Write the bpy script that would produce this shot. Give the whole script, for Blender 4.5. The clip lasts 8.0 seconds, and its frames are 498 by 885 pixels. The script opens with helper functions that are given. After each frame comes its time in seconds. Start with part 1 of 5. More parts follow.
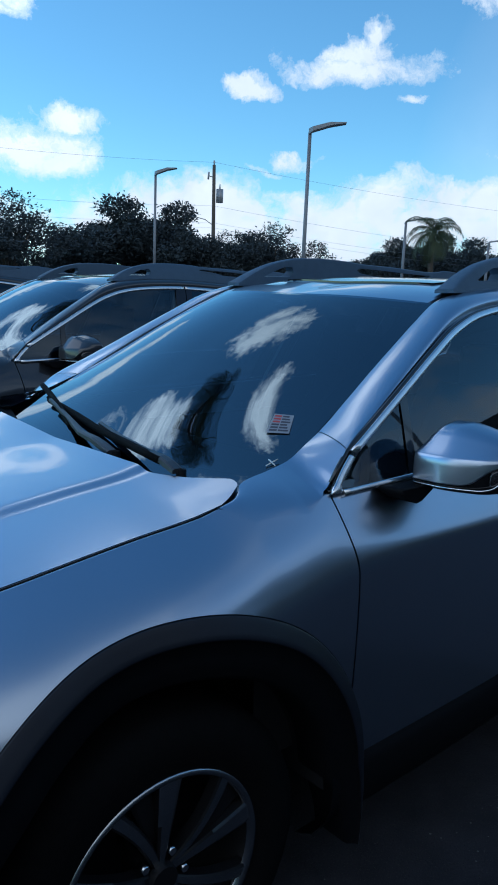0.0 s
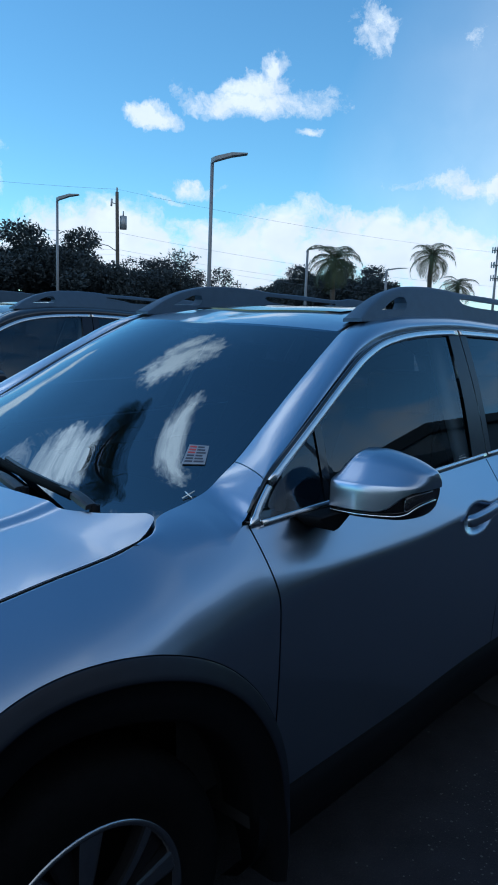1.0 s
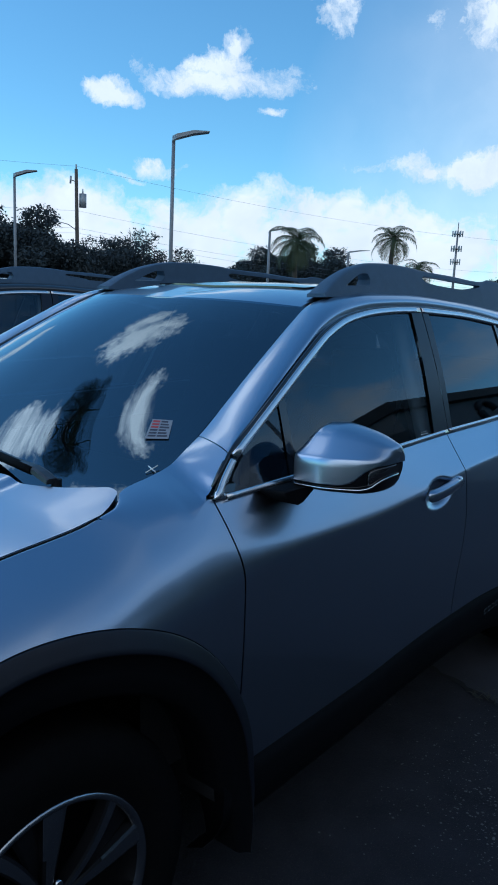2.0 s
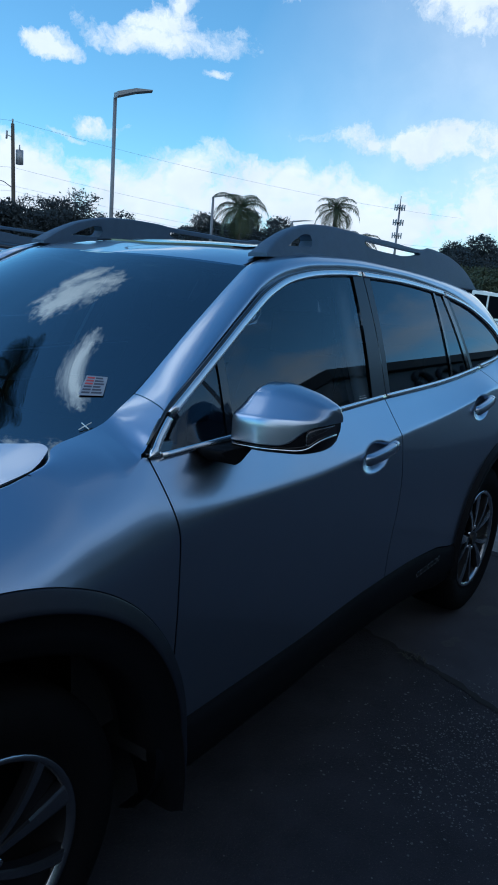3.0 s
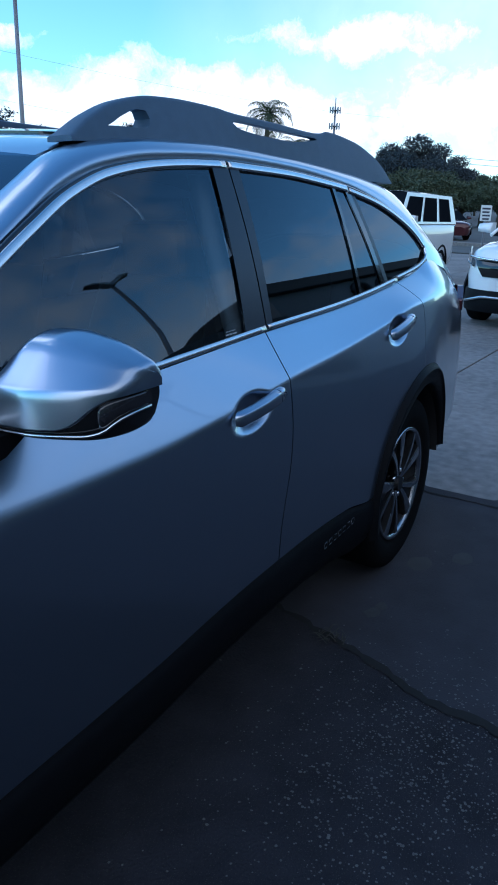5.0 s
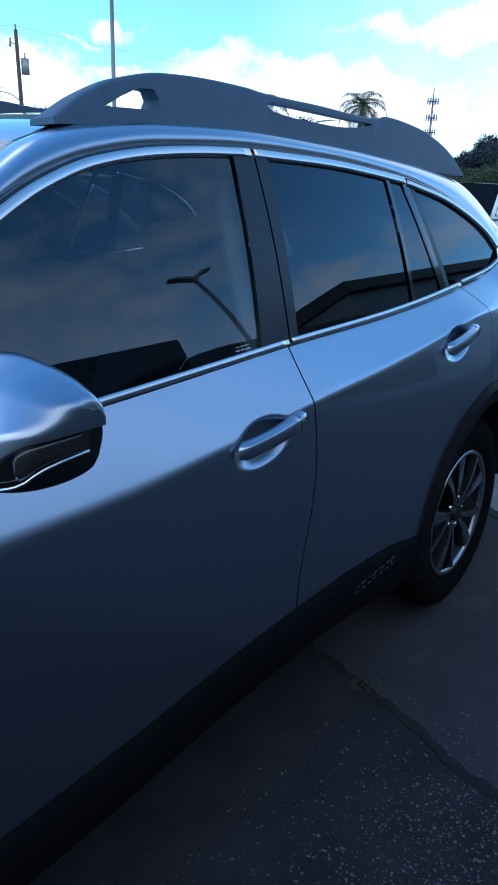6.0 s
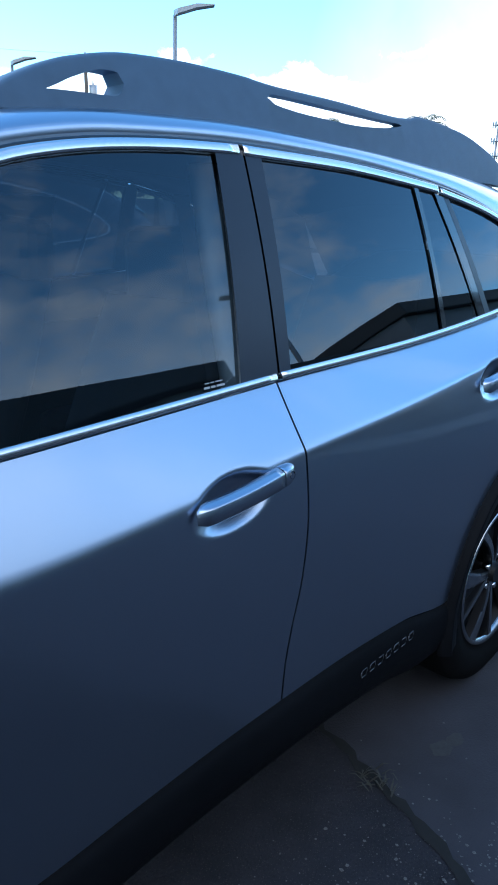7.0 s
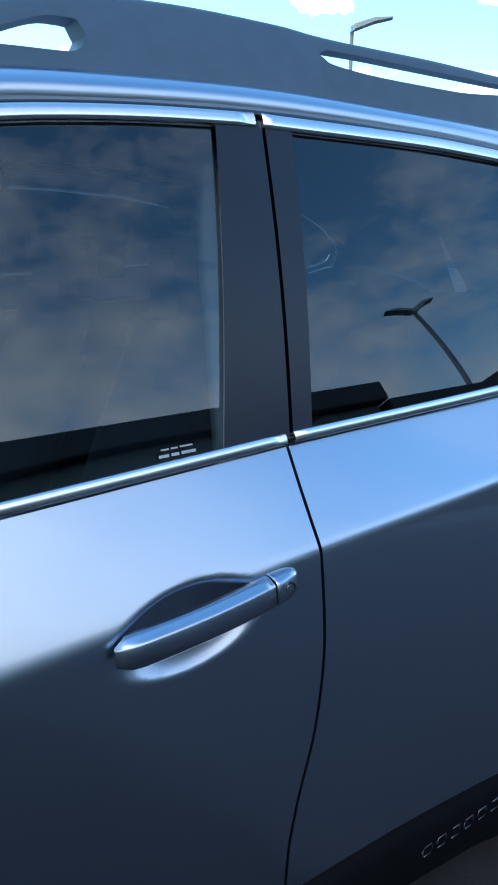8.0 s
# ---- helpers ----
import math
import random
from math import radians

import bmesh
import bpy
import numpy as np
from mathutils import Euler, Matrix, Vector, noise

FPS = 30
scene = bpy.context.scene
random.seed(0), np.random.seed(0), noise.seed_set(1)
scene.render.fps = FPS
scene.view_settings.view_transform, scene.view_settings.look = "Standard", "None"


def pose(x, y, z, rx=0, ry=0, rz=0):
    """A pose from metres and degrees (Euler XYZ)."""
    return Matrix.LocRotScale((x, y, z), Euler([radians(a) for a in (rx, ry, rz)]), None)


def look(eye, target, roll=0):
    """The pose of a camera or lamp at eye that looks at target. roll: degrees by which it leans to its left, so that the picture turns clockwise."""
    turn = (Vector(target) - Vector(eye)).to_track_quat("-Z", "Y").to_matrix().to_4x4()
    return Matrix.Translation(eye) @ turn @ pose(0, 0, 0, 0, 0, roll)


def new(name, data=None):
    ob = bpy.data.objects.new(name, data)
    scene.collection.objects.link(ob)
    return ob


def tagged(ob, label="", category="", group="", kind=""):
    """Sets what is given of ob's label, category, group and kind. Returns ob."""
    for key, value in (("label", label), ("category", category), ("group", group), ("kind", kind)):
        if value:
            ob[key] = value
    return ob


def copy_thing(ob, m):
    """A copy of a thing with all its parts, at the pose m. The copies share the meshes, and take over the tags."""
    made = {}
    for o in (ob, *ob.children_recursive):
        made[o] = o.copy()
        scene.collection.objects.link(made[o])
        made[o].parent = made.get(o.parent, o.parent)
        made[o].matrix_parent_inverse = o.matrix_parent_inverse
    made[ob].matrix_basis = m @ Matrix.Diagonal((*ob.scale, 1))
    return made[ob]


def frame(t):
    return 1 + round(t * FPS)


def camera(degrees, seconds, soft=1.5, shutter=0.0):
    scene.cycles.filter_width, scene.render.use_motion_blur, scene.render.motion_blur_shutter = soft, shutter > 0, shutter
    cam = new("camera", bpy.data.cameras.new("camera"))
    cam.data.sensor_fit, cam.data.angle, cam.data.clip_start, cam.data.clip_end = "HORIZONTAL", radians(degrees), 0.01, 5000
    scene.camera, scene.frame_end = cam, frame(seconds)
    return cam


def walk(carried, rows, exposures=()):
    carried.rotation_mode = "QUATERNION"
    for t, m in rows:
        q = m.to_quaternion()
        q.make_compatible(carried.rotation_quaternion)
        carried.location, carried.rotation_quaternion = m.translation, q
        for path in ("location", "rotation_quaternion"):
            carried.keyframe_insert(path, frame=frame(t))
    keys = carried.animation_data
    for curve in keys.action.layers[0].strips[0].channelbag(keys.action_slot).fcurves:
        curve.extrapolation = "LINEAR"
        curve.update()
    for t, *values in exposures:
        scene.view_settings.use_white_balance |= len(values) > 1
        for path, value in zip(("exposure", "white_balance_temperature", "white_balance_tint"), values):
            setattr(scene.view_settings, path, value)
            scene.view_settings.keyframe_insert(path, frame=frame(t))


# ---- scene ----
cam = camera(37.05, 8.0, soft=1.8)
EXPOSURES = [(0.0, -0.5, 5950, 10), (3.0, -0.47, 5950, 10), (4.0, -0.28, 5850, 12), (4.7, 0.02, 5800, 14), (5.8, 0.08, 5750, 14), (6.5, 0.9, 5950, 13), (7.2, 1.05, 6200, 13), (8.0, 1.12, 6600, 12)]
PATH = [
    (0, (-0.74, -2.008, 1.501), (0.529, -0.5, 1.163), 0.7),
    (0.5, (-0.732, -1.985, 1.501), (0.613, -0.539, 1.186), -0.6),
    (1, (-0.733, -1.978, 1.511), (0.719, -0.629, 1.242), 0.3),
    (1.2, (-0.728, -1.991, 1.508), (0.766, -0.696, 1.212), 0.1),
    (2.5, (-0.731, -1.958, 1.474), (0.805, -0.721, 1.142), 1.4),
    (3, (-0.705, -1.958, 1.46), (0.898, -0.828, 1.068), 2.4),
    (3.5, (-0.618, -1.951, 1.459), (0.99, -0.819, 1.096), 0.3),
    (4, (-0.411, -1.894, 1.415), (1.211, -0.813, 0.965), 0.5),
    (4.5, (-0.164, -1.851, 1.406), (1.497, -0.924, 0.789), 1.3),
    (4.7, (-0.106, -1.847, 1.426), (1.538, -0.893, 0.802), 0.1),
    (5.8, (0.208, -1.813, 1.434), (1.794, -0.718, 0.901), 0.5),
    (6, (0.288, -1.82, 1.433), (1.791, -0.652, 0.82), -0.3),
    (6.5, (0.427, -1.812, 1.416), (1.857, -0.563, 0.788), -1.1),
    (7, (0.628, -1.741, 1.402), (2.049, -0.45, 0.843), -0.0),
    (7.5, (0.893, -1.687, 1.389), (2.116, -0.191, 0.872), -2.9),
    (8, (1.111, -1.603, 1.375), (2.204, -0.008, 0.862), -1.2),
]
TIP = Matrix.Translation((0, -0.9, 0.36)) @ Matrix.Rotation(-0.045, 4, "X") @ Matrix.Translation((0, 0.9, -0.36))   # levels the path
walk(cam, [(t, TIP @ look(eye, target, roll)) for t, eye, target, roll in PATH],
     exposures=EXPOSURES)

# ------------------------------------------------------------------ world, sun
SUN_AZ, SUN_EL = radians(-42), radians(40)      # azimuth from +y towards +x


def direction(az, el):
    a, e = radians(az), radians(el)
    return Vector((math.sin(a) * math.cos(e), math.cos(a) * math.cos(e), math.sin(e)))


# clouds: azimuth, elevation, half width, half height in degrees, density
CLOUDS = [
    (47.4, 15.2, 5.8, 1.25, 1.0), (48.6, 17.6, 1.5, 1.2, 0.7), (47.6, 16.4, 3.0, 1.1, 0.95), (38.8, 13.8, 2.5, 0.75, 0.8), (50.6, 13.2, 1.6, 0.5, 0.45),
    (24.6, 8.8, 4.2, 2.0, 1.0), (26.0, 11.0, 2.8, 1.0, 0.9), (20.0, 18.2, 4.4, 1.9, 0.9),
    (42.4, 9.5, 2.4, 0.6, 0.7), (40.4, 8.6, 1.8, 0.5, 0.7), (55.5, 19.6, 1.8, 2.0, 0.6),
    (70.0, 18.6, 9.0, 2.2, 0.85), (66.8, 10.2, 10.0, 1.3, 0.85), (53.0, 7.4, 4.2, 1.2, 0.95), (36.0, 5.4, 8.0, 2.7, 1.05), (48.0, 5.2, 8.0, 2.5, 1.05),
    (54.7, 6.0, 9.0, 2.4, 1.05), (32.8, 3.8, 9.0, 3.2, 1.0), (44.8, 3.6, 12.0, 2.9, 1.1),
    (59.8, 4.4, 14.0, 3.2, 1.05), (79.7, 6.0, 14.0, 4.0, 1.0), (19.9, 3.1, 9.0, 2.6, 1.0),
    (89.3, 13.0, 10.0, 3.0, 0.9), (21.5, 42.0, 7.0, 6.0, 1.0), (9.0, 55.5, 4.0, 3.0, 0.85), (26.5, 37.5, 4.0, 3.0, 0.85), 
    (1.4, 37.5, 2.8, 6.5, 1.05), (14.5, 16.5, 5.5, 2.4, 1.0),
]

world = bpy.data.worlds.new("sky")
scene.world = world
world.use_nodes = True
wn, wl = world.node_tree.nodes, world.node_tree.links
wn.clear()


def wmath(op, a, b=None, clamp=False):
    n = wn.new("ShaderNodeMath")
    n.operation, n.use_clamp = op, clamp
    for i, v in enumerate((a, b)):
        if v is None:
            continue
        if isinstance(v, (int, float)):
            n.inputs[i].default_value = v
        else:
            wl.new(v, n.inputs[i])
    return n.outputs[0]


def wvec(op, a, b):
    n = wn.new("ShaderNodeVectorMath")
    n.operation = op
    for i, v in enumerate((a, b)):
        if isinstance(v, (tuple, Vector)):
            n.inputs[i].default_value = tuple(v)
        else:
            wl.new(v, n.inputs[i])
    return n.outputs["Value"] if op == "DOT_PRODUCT" else n.outputs[0]


def wnoise(vec, scale, detail, rough):
    n = wn.new("ShaderNodeTexNoise")
    n.inputs["Scale"].default_value, n.inputs["Detail"].default_value = scale, detail
    n.inputs["Roughness"].default_value = rough
    wl.new(vec, n.inputs["Vector"])
    return n


ray = wn.new("ShaderNodeTexCoord").outputs["Generated"]
warp = wnoise(ray, 9.0, 7.0, 0.62).outputs["Color"]
bent = wvec("ADD", ray, wvec("MULTIPLY", wvec("SUBTRACT", warp, (0.5, 0.5, 0.5)), (0.125, 0.125, 0.085)))
cover = None
for az, el, ra, rb, dens in CLOUDS:
    c = direction(az, el)
    right = Vector((c.y, -c.x, 0)).normalized()
    up = right.cross(c)
    a = wmath("MULTIPLY", wvec("DOT_PRODUCT", bent, right), 1 / math.sin(radians(ra)))
    b = wmath("MULTIPLY", wmath("SUBTRACT", wvec("DOT_PRODUCT", bent, up), 0.0), 1 / math.sin(radians(rb)))
    m = wmath("SUBTRACT", 1.0, wmath("ADD", wmath("MULTIPLY", a, a), wmath("MULTIPLY", b, b)))
    m = wmath("SUBTRACT", m, wmath("MULTIPLY", wmath("LESS_THAN", wvec("DOT_PRODUCT", ray, c), 0.0), 4.0))
    m = wmath("MAXIMUM", wmath("SUBTRACT", m, (1 - dens) * 0.9), -1.3)
    cover = m if cover is None else wmath("MAXIMUM", cover, m)
# a bright broken deck over the sky behind the walk
sep = wn.new("ShaderNodeSeparateXYZ")
wl.new(ray, sep.inputs[0])
height = wmath("MAXIMUM", sep.outputs[2], 0.04)
comb = wn.new("ShaderNodeCombineXYZ")
wl.new(wmath("DIVIDE", sep.outputs[0], wmath("ADD", height, 0.12)), comb.inputs[0])
wl.new(wmath("DIVIDE", sep.outputs[1], wmath("ADD", height, 0.12)), comb.inputs[1])
field = wnoise(comb.outputs[0], 1.15, 8.0, 0.6).outputs["Fac"]
thin = wmath("ADD", -0.41, wmath("ADD", wmath("MULTIPLY", sep.outputs[0], 0.76), wmath("MULTIPLY", sep.outputs[2], 0.82)))
behind = wmath("MULTIPLY", wmath("SUBTRACT", field, thin), 2.4)
rear = wmath("MULTIPLY", wmath("SUBTRACT", 0.05, sep.outputs[1]), 4.0, True)
low = wmath("SUBTRACT", 1.0, wmath("MULTIPLY", wmath("SUBTRACT", sep.outputs[2], 0.78), 4.0, True))
rear = wmath("MULTIPLY", rear, low)
cover = wmath("MAXIMUM", cover, wmath("SUBTRACT", wmath("MULTIPLY", wmath("ADD", behind, 1.0), rear), 1.0))
fine = wnoise(bent, 22.0, 9.0, 0.68).outputs["Fac"]
rag = wnoise(ray, 7.0, 3.0, 0.5).outputs["Fac"]
cover = wmath("ADD", cover, wmath("MULTIPLY", wmath("MULTIPLY", wmath("SUBTRACT", fine, 0.52), 3.1), wmath("SUBTRACT", 1.0, wmath("MULTIPLY", rear, 0.75))))
cover = wmath("ADD", cover, wmath("MULTIPLY", wmath("SUBTRACT", rag, 0.5), 1.2))
cover = wmath("MULTIPLY", wmath("ADD", cover, 0.12), 1.1, True)
# a thin white veil over the low sky beyond the tail
veil = wmath("MULTIPLY", wmath("MULTIPLY", wmath("SUBTRACT", sep.outputs[0], 0.77), 4.5, True), wmath("ADD", 0.22, wmath("MULTIPLY", rag, 0.80)))
cover = wmath("MAXIMUM", cover, wmath("MULTIPLY", veil, wmath("GREATER_THAN", sep.outputs[1], 0.0)))
cover = wmath("MULTIPLY", cover, wmath("SUBTRACT", 1.0, wmath("MULTIPLY", rear, 0.12)))

sky = wn.new("ShaderNodeTexSky")
sky.sky_type, sky.sun_disc = "NISHITA", False
sky.sun_elevation, sky.sun_rotation = SUN_EL, SUN_AZ
sky.air_density, sky.dust_density, sky.ozone_density = 1.0, 0.05, 2.2
tone = wn.new("ShaderNodeMix")
tone.data_type, tone.blend_type = "RGBA", "MULTIPLY"
tone.inputs["Factor"].default_value = 1.0
wl.new(sky.outputs[0], tone.inputs[6])
tone.inputs[7].default_value = (1.32, 2.19, 2.36, 1)
shade = wn.new("ShaderNodeMix")
shade.data_type = "RGBA"
wl.new(wnoise(bent, 14.0, 4.0, 0.6).outputs["Fac"], shade.inputs["Factor"])
shade.inputs[6].default_value = (8.9, 10.4, 11.8, 1)
shade.inputs[7].default_value = (14.4, 15.4, 16.0, 1)
# clouds glow towards the sun, as thin cloud scatters its light forwards
toward = wmath("MAXIMUM", wvec("DOT_PRODUCT", ray, direction(math.degrees(SUN_AZ), math.degrees(SUN_EL))), 0.0)
glow = wmath("ADD", 1.0, wmath("MULTIPLY", wmath("POWER", toward, 4.0), 3.8))
glow = wmath("MULTIPLY", glow, wmath("SUBTRACT", 1.0, wmath("MULTIPLY", rear, 0.20)))     # the far deck is thicker and greyer
lit = wn.new("ShaderNodeVectorMath")
lit.operation = "SCALE"
wl.new(shade.outputs[2], lit.inputs[0])
wl.new(glow, lit.inputs["Scale"])
mixed = wn.new("ShaderNodeMix")
mixed.data_type = "RGBA"
wl.new(cover, mixed.inputs["Factor"])
wl.new(tone.outputs[2], mixed.inputs[6])
wl.new(lit.outputs[0], mixed.inputs[7])
back = wn.new("ShaderNodeBackground")
back.inputs["Strength"].default_value = 0.10
wl.new(mixed.outputs[2], back.inputs["Color"])
wl.new(back.outputs[0], wn.new("ShaderNodeOutputWorld").inputs[0])

# the sun stands behind thin cloud off the bonnet, so that the near flanks lie in shade
sun = new("sun", bpy.data.lights.new("sun", "SUN"))
sun.data.energy, sun.data.angle, sun.data.color = 0.35, radians(40), (1.0, 0.95, 0.88)
sun.matrix_world = look(direction(math.degrees(SUN_AZ), math.degrees(SUN_EL)) * 60, (0, 0, 0))

# ------------------------------------------------------------------ materials
def material(name, color, rough=0.5, metal=0.0, coat=0.0, spread=0.12, scale=8.0, bump=0.0, bump_scale=60.0,
             spots=None, spec=0.5):
    """A Principled surface whose colour varies at two scales, with a fine relief."""
    m = bpy.data.materials.new(name)
    m.use_nodes = True
    n, l = m.node_tree.nodes, m.node_tree.links
    p = n["Principled BSDF"]
    p.inputs["Roughness"].default_value, p.inputs["Metallic"].default_value = rough, metal
    p.inputs["Coat Weight"].default_value, p.inputs["Coat Roughness"].default_value = coat, 0.03
    p.inputs["Specular IOR Level"].default_value = spec
    co = n.new("ShaderNodeTexCoord").outputs["Object"]
    big, small = n.new("ShaderNodeTexNoise"), n.new("ShaderNodeTexNoise")
    big.inputs["Scale"].default_value, big.inputs["Detail"].default_value = scale * 0.2, 5
    small.inputs["Scale"].default_value, small.inputs["Detail"].default_value = scale * 3, 6
    l.new(co, big.inputs["Vector"]), l.new(co, small.inputs["Vector"])
    add = n.new("ShaderNodeMath")
    add.operation = "ADD"
    l.new(big.outputs["Fac"], add.inputs[0]), l.new(small.outputs["Fac"], add.inputs[1])
    ramp = n.new("ShaderNodeMapRange")
    ramp.inputs["From Min"].default_value, ramp.inputs["From Max"].default_value = 0.6, 1.4
    l.new(add.outputs[0], ramp.inputs["Value"])
    mix = n.new("ShaderNodeMix")
    mix.data_type = "RGBA"
    l.new(ramp.outputs[0], mix.inputs["Factor"])
    mix.inputs[6].default_value = (*[c * (1 - spread) for c in color], 1)
    mix.inputs[7].default_value = (*[min(1, c * (1 + spread)) for c in color], 1)
    out = mix.outputs[2]
    if spots:
        vor = n.new("ShaderNodeTexVoronoi")
        vor.inputs["Scale"].default_value = spots[0]
        l.new(co, vor.inputs["Vector"])
        near = n.new("ShaderNodeMath")
        near.operation = "LESS_THAN"
        l.new(vor.outputs["Distance"], near.inputs[0])
        near.inputs[1].default_value = spots[1]
        over = n.new("ShaderNodeMix")
        over.data_type = "RGBA"
        l.new(near.outputs[0], over.inputs["Factor"])
        l.new(out, over.inputs[6])
        over.inputs[7].default_value = (*spots[2], 1)
        out = over.outputs[2]
    l.new(out, p.inputs["Base Color"])
    if bump:
        rel, b = n.new("ShaderNodeTexNoise"), n.new("ShaderNodeBump")
        rel.inputs["Scale"].default_value, rel.inputs["Detail"].default_value = bump_scale, 6
        l.new(co, rel.inputs["Vector"])
        b.inputs["Strength"].default_value, b.inputs["Distance"].default_value = bump, 0.01
        l.new(rel.outputs["Fac"], b.inputs["Height"])
        l.new(b.outputs[0], p.inputs["Normal"])
    return m


def glass(name, tint, floor=0.04, rough=0.0, sheen=(1, 1, 1)):
    """A pane: clear with a tint, and a mirror gloss that grows towards grazing angles."""
    m = bpy.data.materials.new(name)
    m.use_nodes = True
    n, l = m.node_tree.nodes, m.node_tree.links
    n.remove(n["Principled BSDF"])
    w = n.new("ShaderNodeLayerWeight")
    w.inputs["Blend"].default_value = 0.5
    power = n.new("ShaderNodeMath")
    power.operation = "POWER"
    l.new(w.outputs["Facing"], power.inputs[0])
    power.inputs[1].default_value = 5.0
    mul = n.new("ShaderNodeMath")
    mul.operation = "MULTIPLY_ADD"
    l.new(power.outputs[0], mul.inputs[0])
    mul.inputs[1].default_value, mul.inputs[2].default_value = 1 - floor, floor
    clear, gloss, mix = n.new("ShaderNodeBsdfTransparent"), n.new("ShaderNodeBsdfGlossy"), n.new("ShaderNodeMixShader")
    clear.inputs[0].default_value = (*tint, 1)
    gloss.inputs["Roughness"].default_value = rough
    gloss.inputs[0].default_value = (*sheen, 1)
    l.new(mul.outputs[0], mix.inputs[0]), l.new(clear.outputs[0], mix.inputs[1]), l.new(gloss.outputs[0], mix.inputs[2])
    l.new(mix.outputs[0], n["Material Output"].inputs[0])
    return m


def paint(name, color, metal=0.75, rough=0.32):
    m = material(name, color, rough, metal, 1.0, 0.015, 3.0)
    return m


PAINT = paint("ice_silver_paint", (0.405, 0.47, 0.565), 1.0, 0.28)
DARK_PAINT = paint("dark_grey_paint", (0.035, 0.038, 0.045), 0.5)
WHITE_PAINT = paint("white_paint", (0.84, 0.84, 0.83), 0.0, 0.3)
RED_PAINT = paint("dark_red_paint", (0.07, 0.010, 0.012), 0.3)
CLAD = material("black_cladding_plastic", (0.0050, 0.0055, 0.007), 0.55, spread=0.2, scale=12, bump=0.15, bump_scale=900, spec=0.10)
RAIL = material("grey_rail_plastic", (0.062, 0.106, 0.160), 0.5, spread=0.12, scale=10, bump=0.12, bump_scale=900, spec=0.25)
WIPER = material("satin_black_metal", (0.022, 0.024, 0.030), 0.42, spread=0.2)
GLOSS = material("gloss_black", (0.008, 0.008, 0.009), 0.12, spread=0.2, coat=0.5)
# cladding lightened to carry the sky's sheen on the arch shelf
FLARE = material("sky_sheen_arch_plastic", (0.010, 0.012, 0.019), 0.42, spread=0.2, scale=12, bump=0.08, bump_scale=900, spec=0.35)
RUBBER = material("rubber", (0.005, 0.005, 0.0055), 0.8, spread=0.3, scale=20, bump=0.3, bump_scale=300, spec=0.08)
CHROME = material("brushed_chrome", (0.76, 0.76, 0.77), 0.2, 1.0, spread=0.05, scale=30)
ALLOY = material("machined_alloy", (0.46, 0.47, 0.49), 0.26, 1.0, spread=0.06, scale=40)
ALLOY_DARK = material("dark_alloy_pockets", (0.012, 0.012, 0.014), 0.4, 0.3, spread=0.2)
STEEL_MARK = material("worn_bright_mark", (0.16, 0.17, 0.19), 0.4, 0.8, spread=0.3, scale=60)
CABIN = material("dark_cabin_trim", (0.012, 0.012, 0.014), 0.7, spread=0.3, scale=20)
SEAT = material("grey_seat_fabric", (0.03, 0.03, 0.034), 0.85, spread=0.1, scale=10)
PILLAR_TRIM = material("light_grey_pillar_trim", (0.60, 0.59, 0.57), 0.7, spread=0.05)
WS_GLASS = glass("windscreen_glass", (0.10, 0.15, 0.19), 0.16, 0.0, (0.72, 0.88, 1.0))
FAR_GLASS = material("dark_car_glass", (0.010, 0.013, 0.017), 0.2, spread=0.1, spec=0.0)
SIDE_GLASS = glass("front_door_glass", (0.31, 0.37, 0.41), 0.08, 0.0, (0.82, 0.92, 1.0))
TINT_GLASS = glass("privacy_glass", (0.10, 0.11, 0.12), 0.08, 0.0, (0.82, 0.92, 1.0))
LENS = material("lamp_lens", (0.020, 0.020, 0.024), 0.10, 0.0, 0.6, spread=0.3, scale=40)
RED_LENS = material("red_lamp_lens", (0.07, 0.006, 0.009), 0.1, 0.0, 1.0, spread=0.2)
HEADLIGHT = material("headlamp_lens", (0.14, 0.15, 0.165), 0.1, 0.5, 1.0, spread=0.4, scale=30)
HEADLINING = material("grey_headlining", (0.06, 0.06, 0.06), 0.9, spread=0.05)
PILLAR_FILM = material("satin_pillar_film", (0.012, 0.017, 0.029), 0.3, spread=0.1, spec=0.35)
PRINT = material("pale_print", (0.35, 0.38, 0.40), 0.7, spread=0.05)
STICKER = material("grey_card", (0.26, 0.27, 0.30), 0.6, spread=0.1)
PAPER = material("paper", (0.75, 0.75, 0.72), 0.7, spread=0.04)
INK = material("dark_ink", (0.05, 0.05, 0.07), 0.7, spread=0.1)
RED_INK = material("red_ink", (0.5, 0.05, 0.05), 0.7, spread=0.1)
YELLOW = material("yellow_sticker", (0.75, 0.72, 0.08), 0.6, spread=0.05)


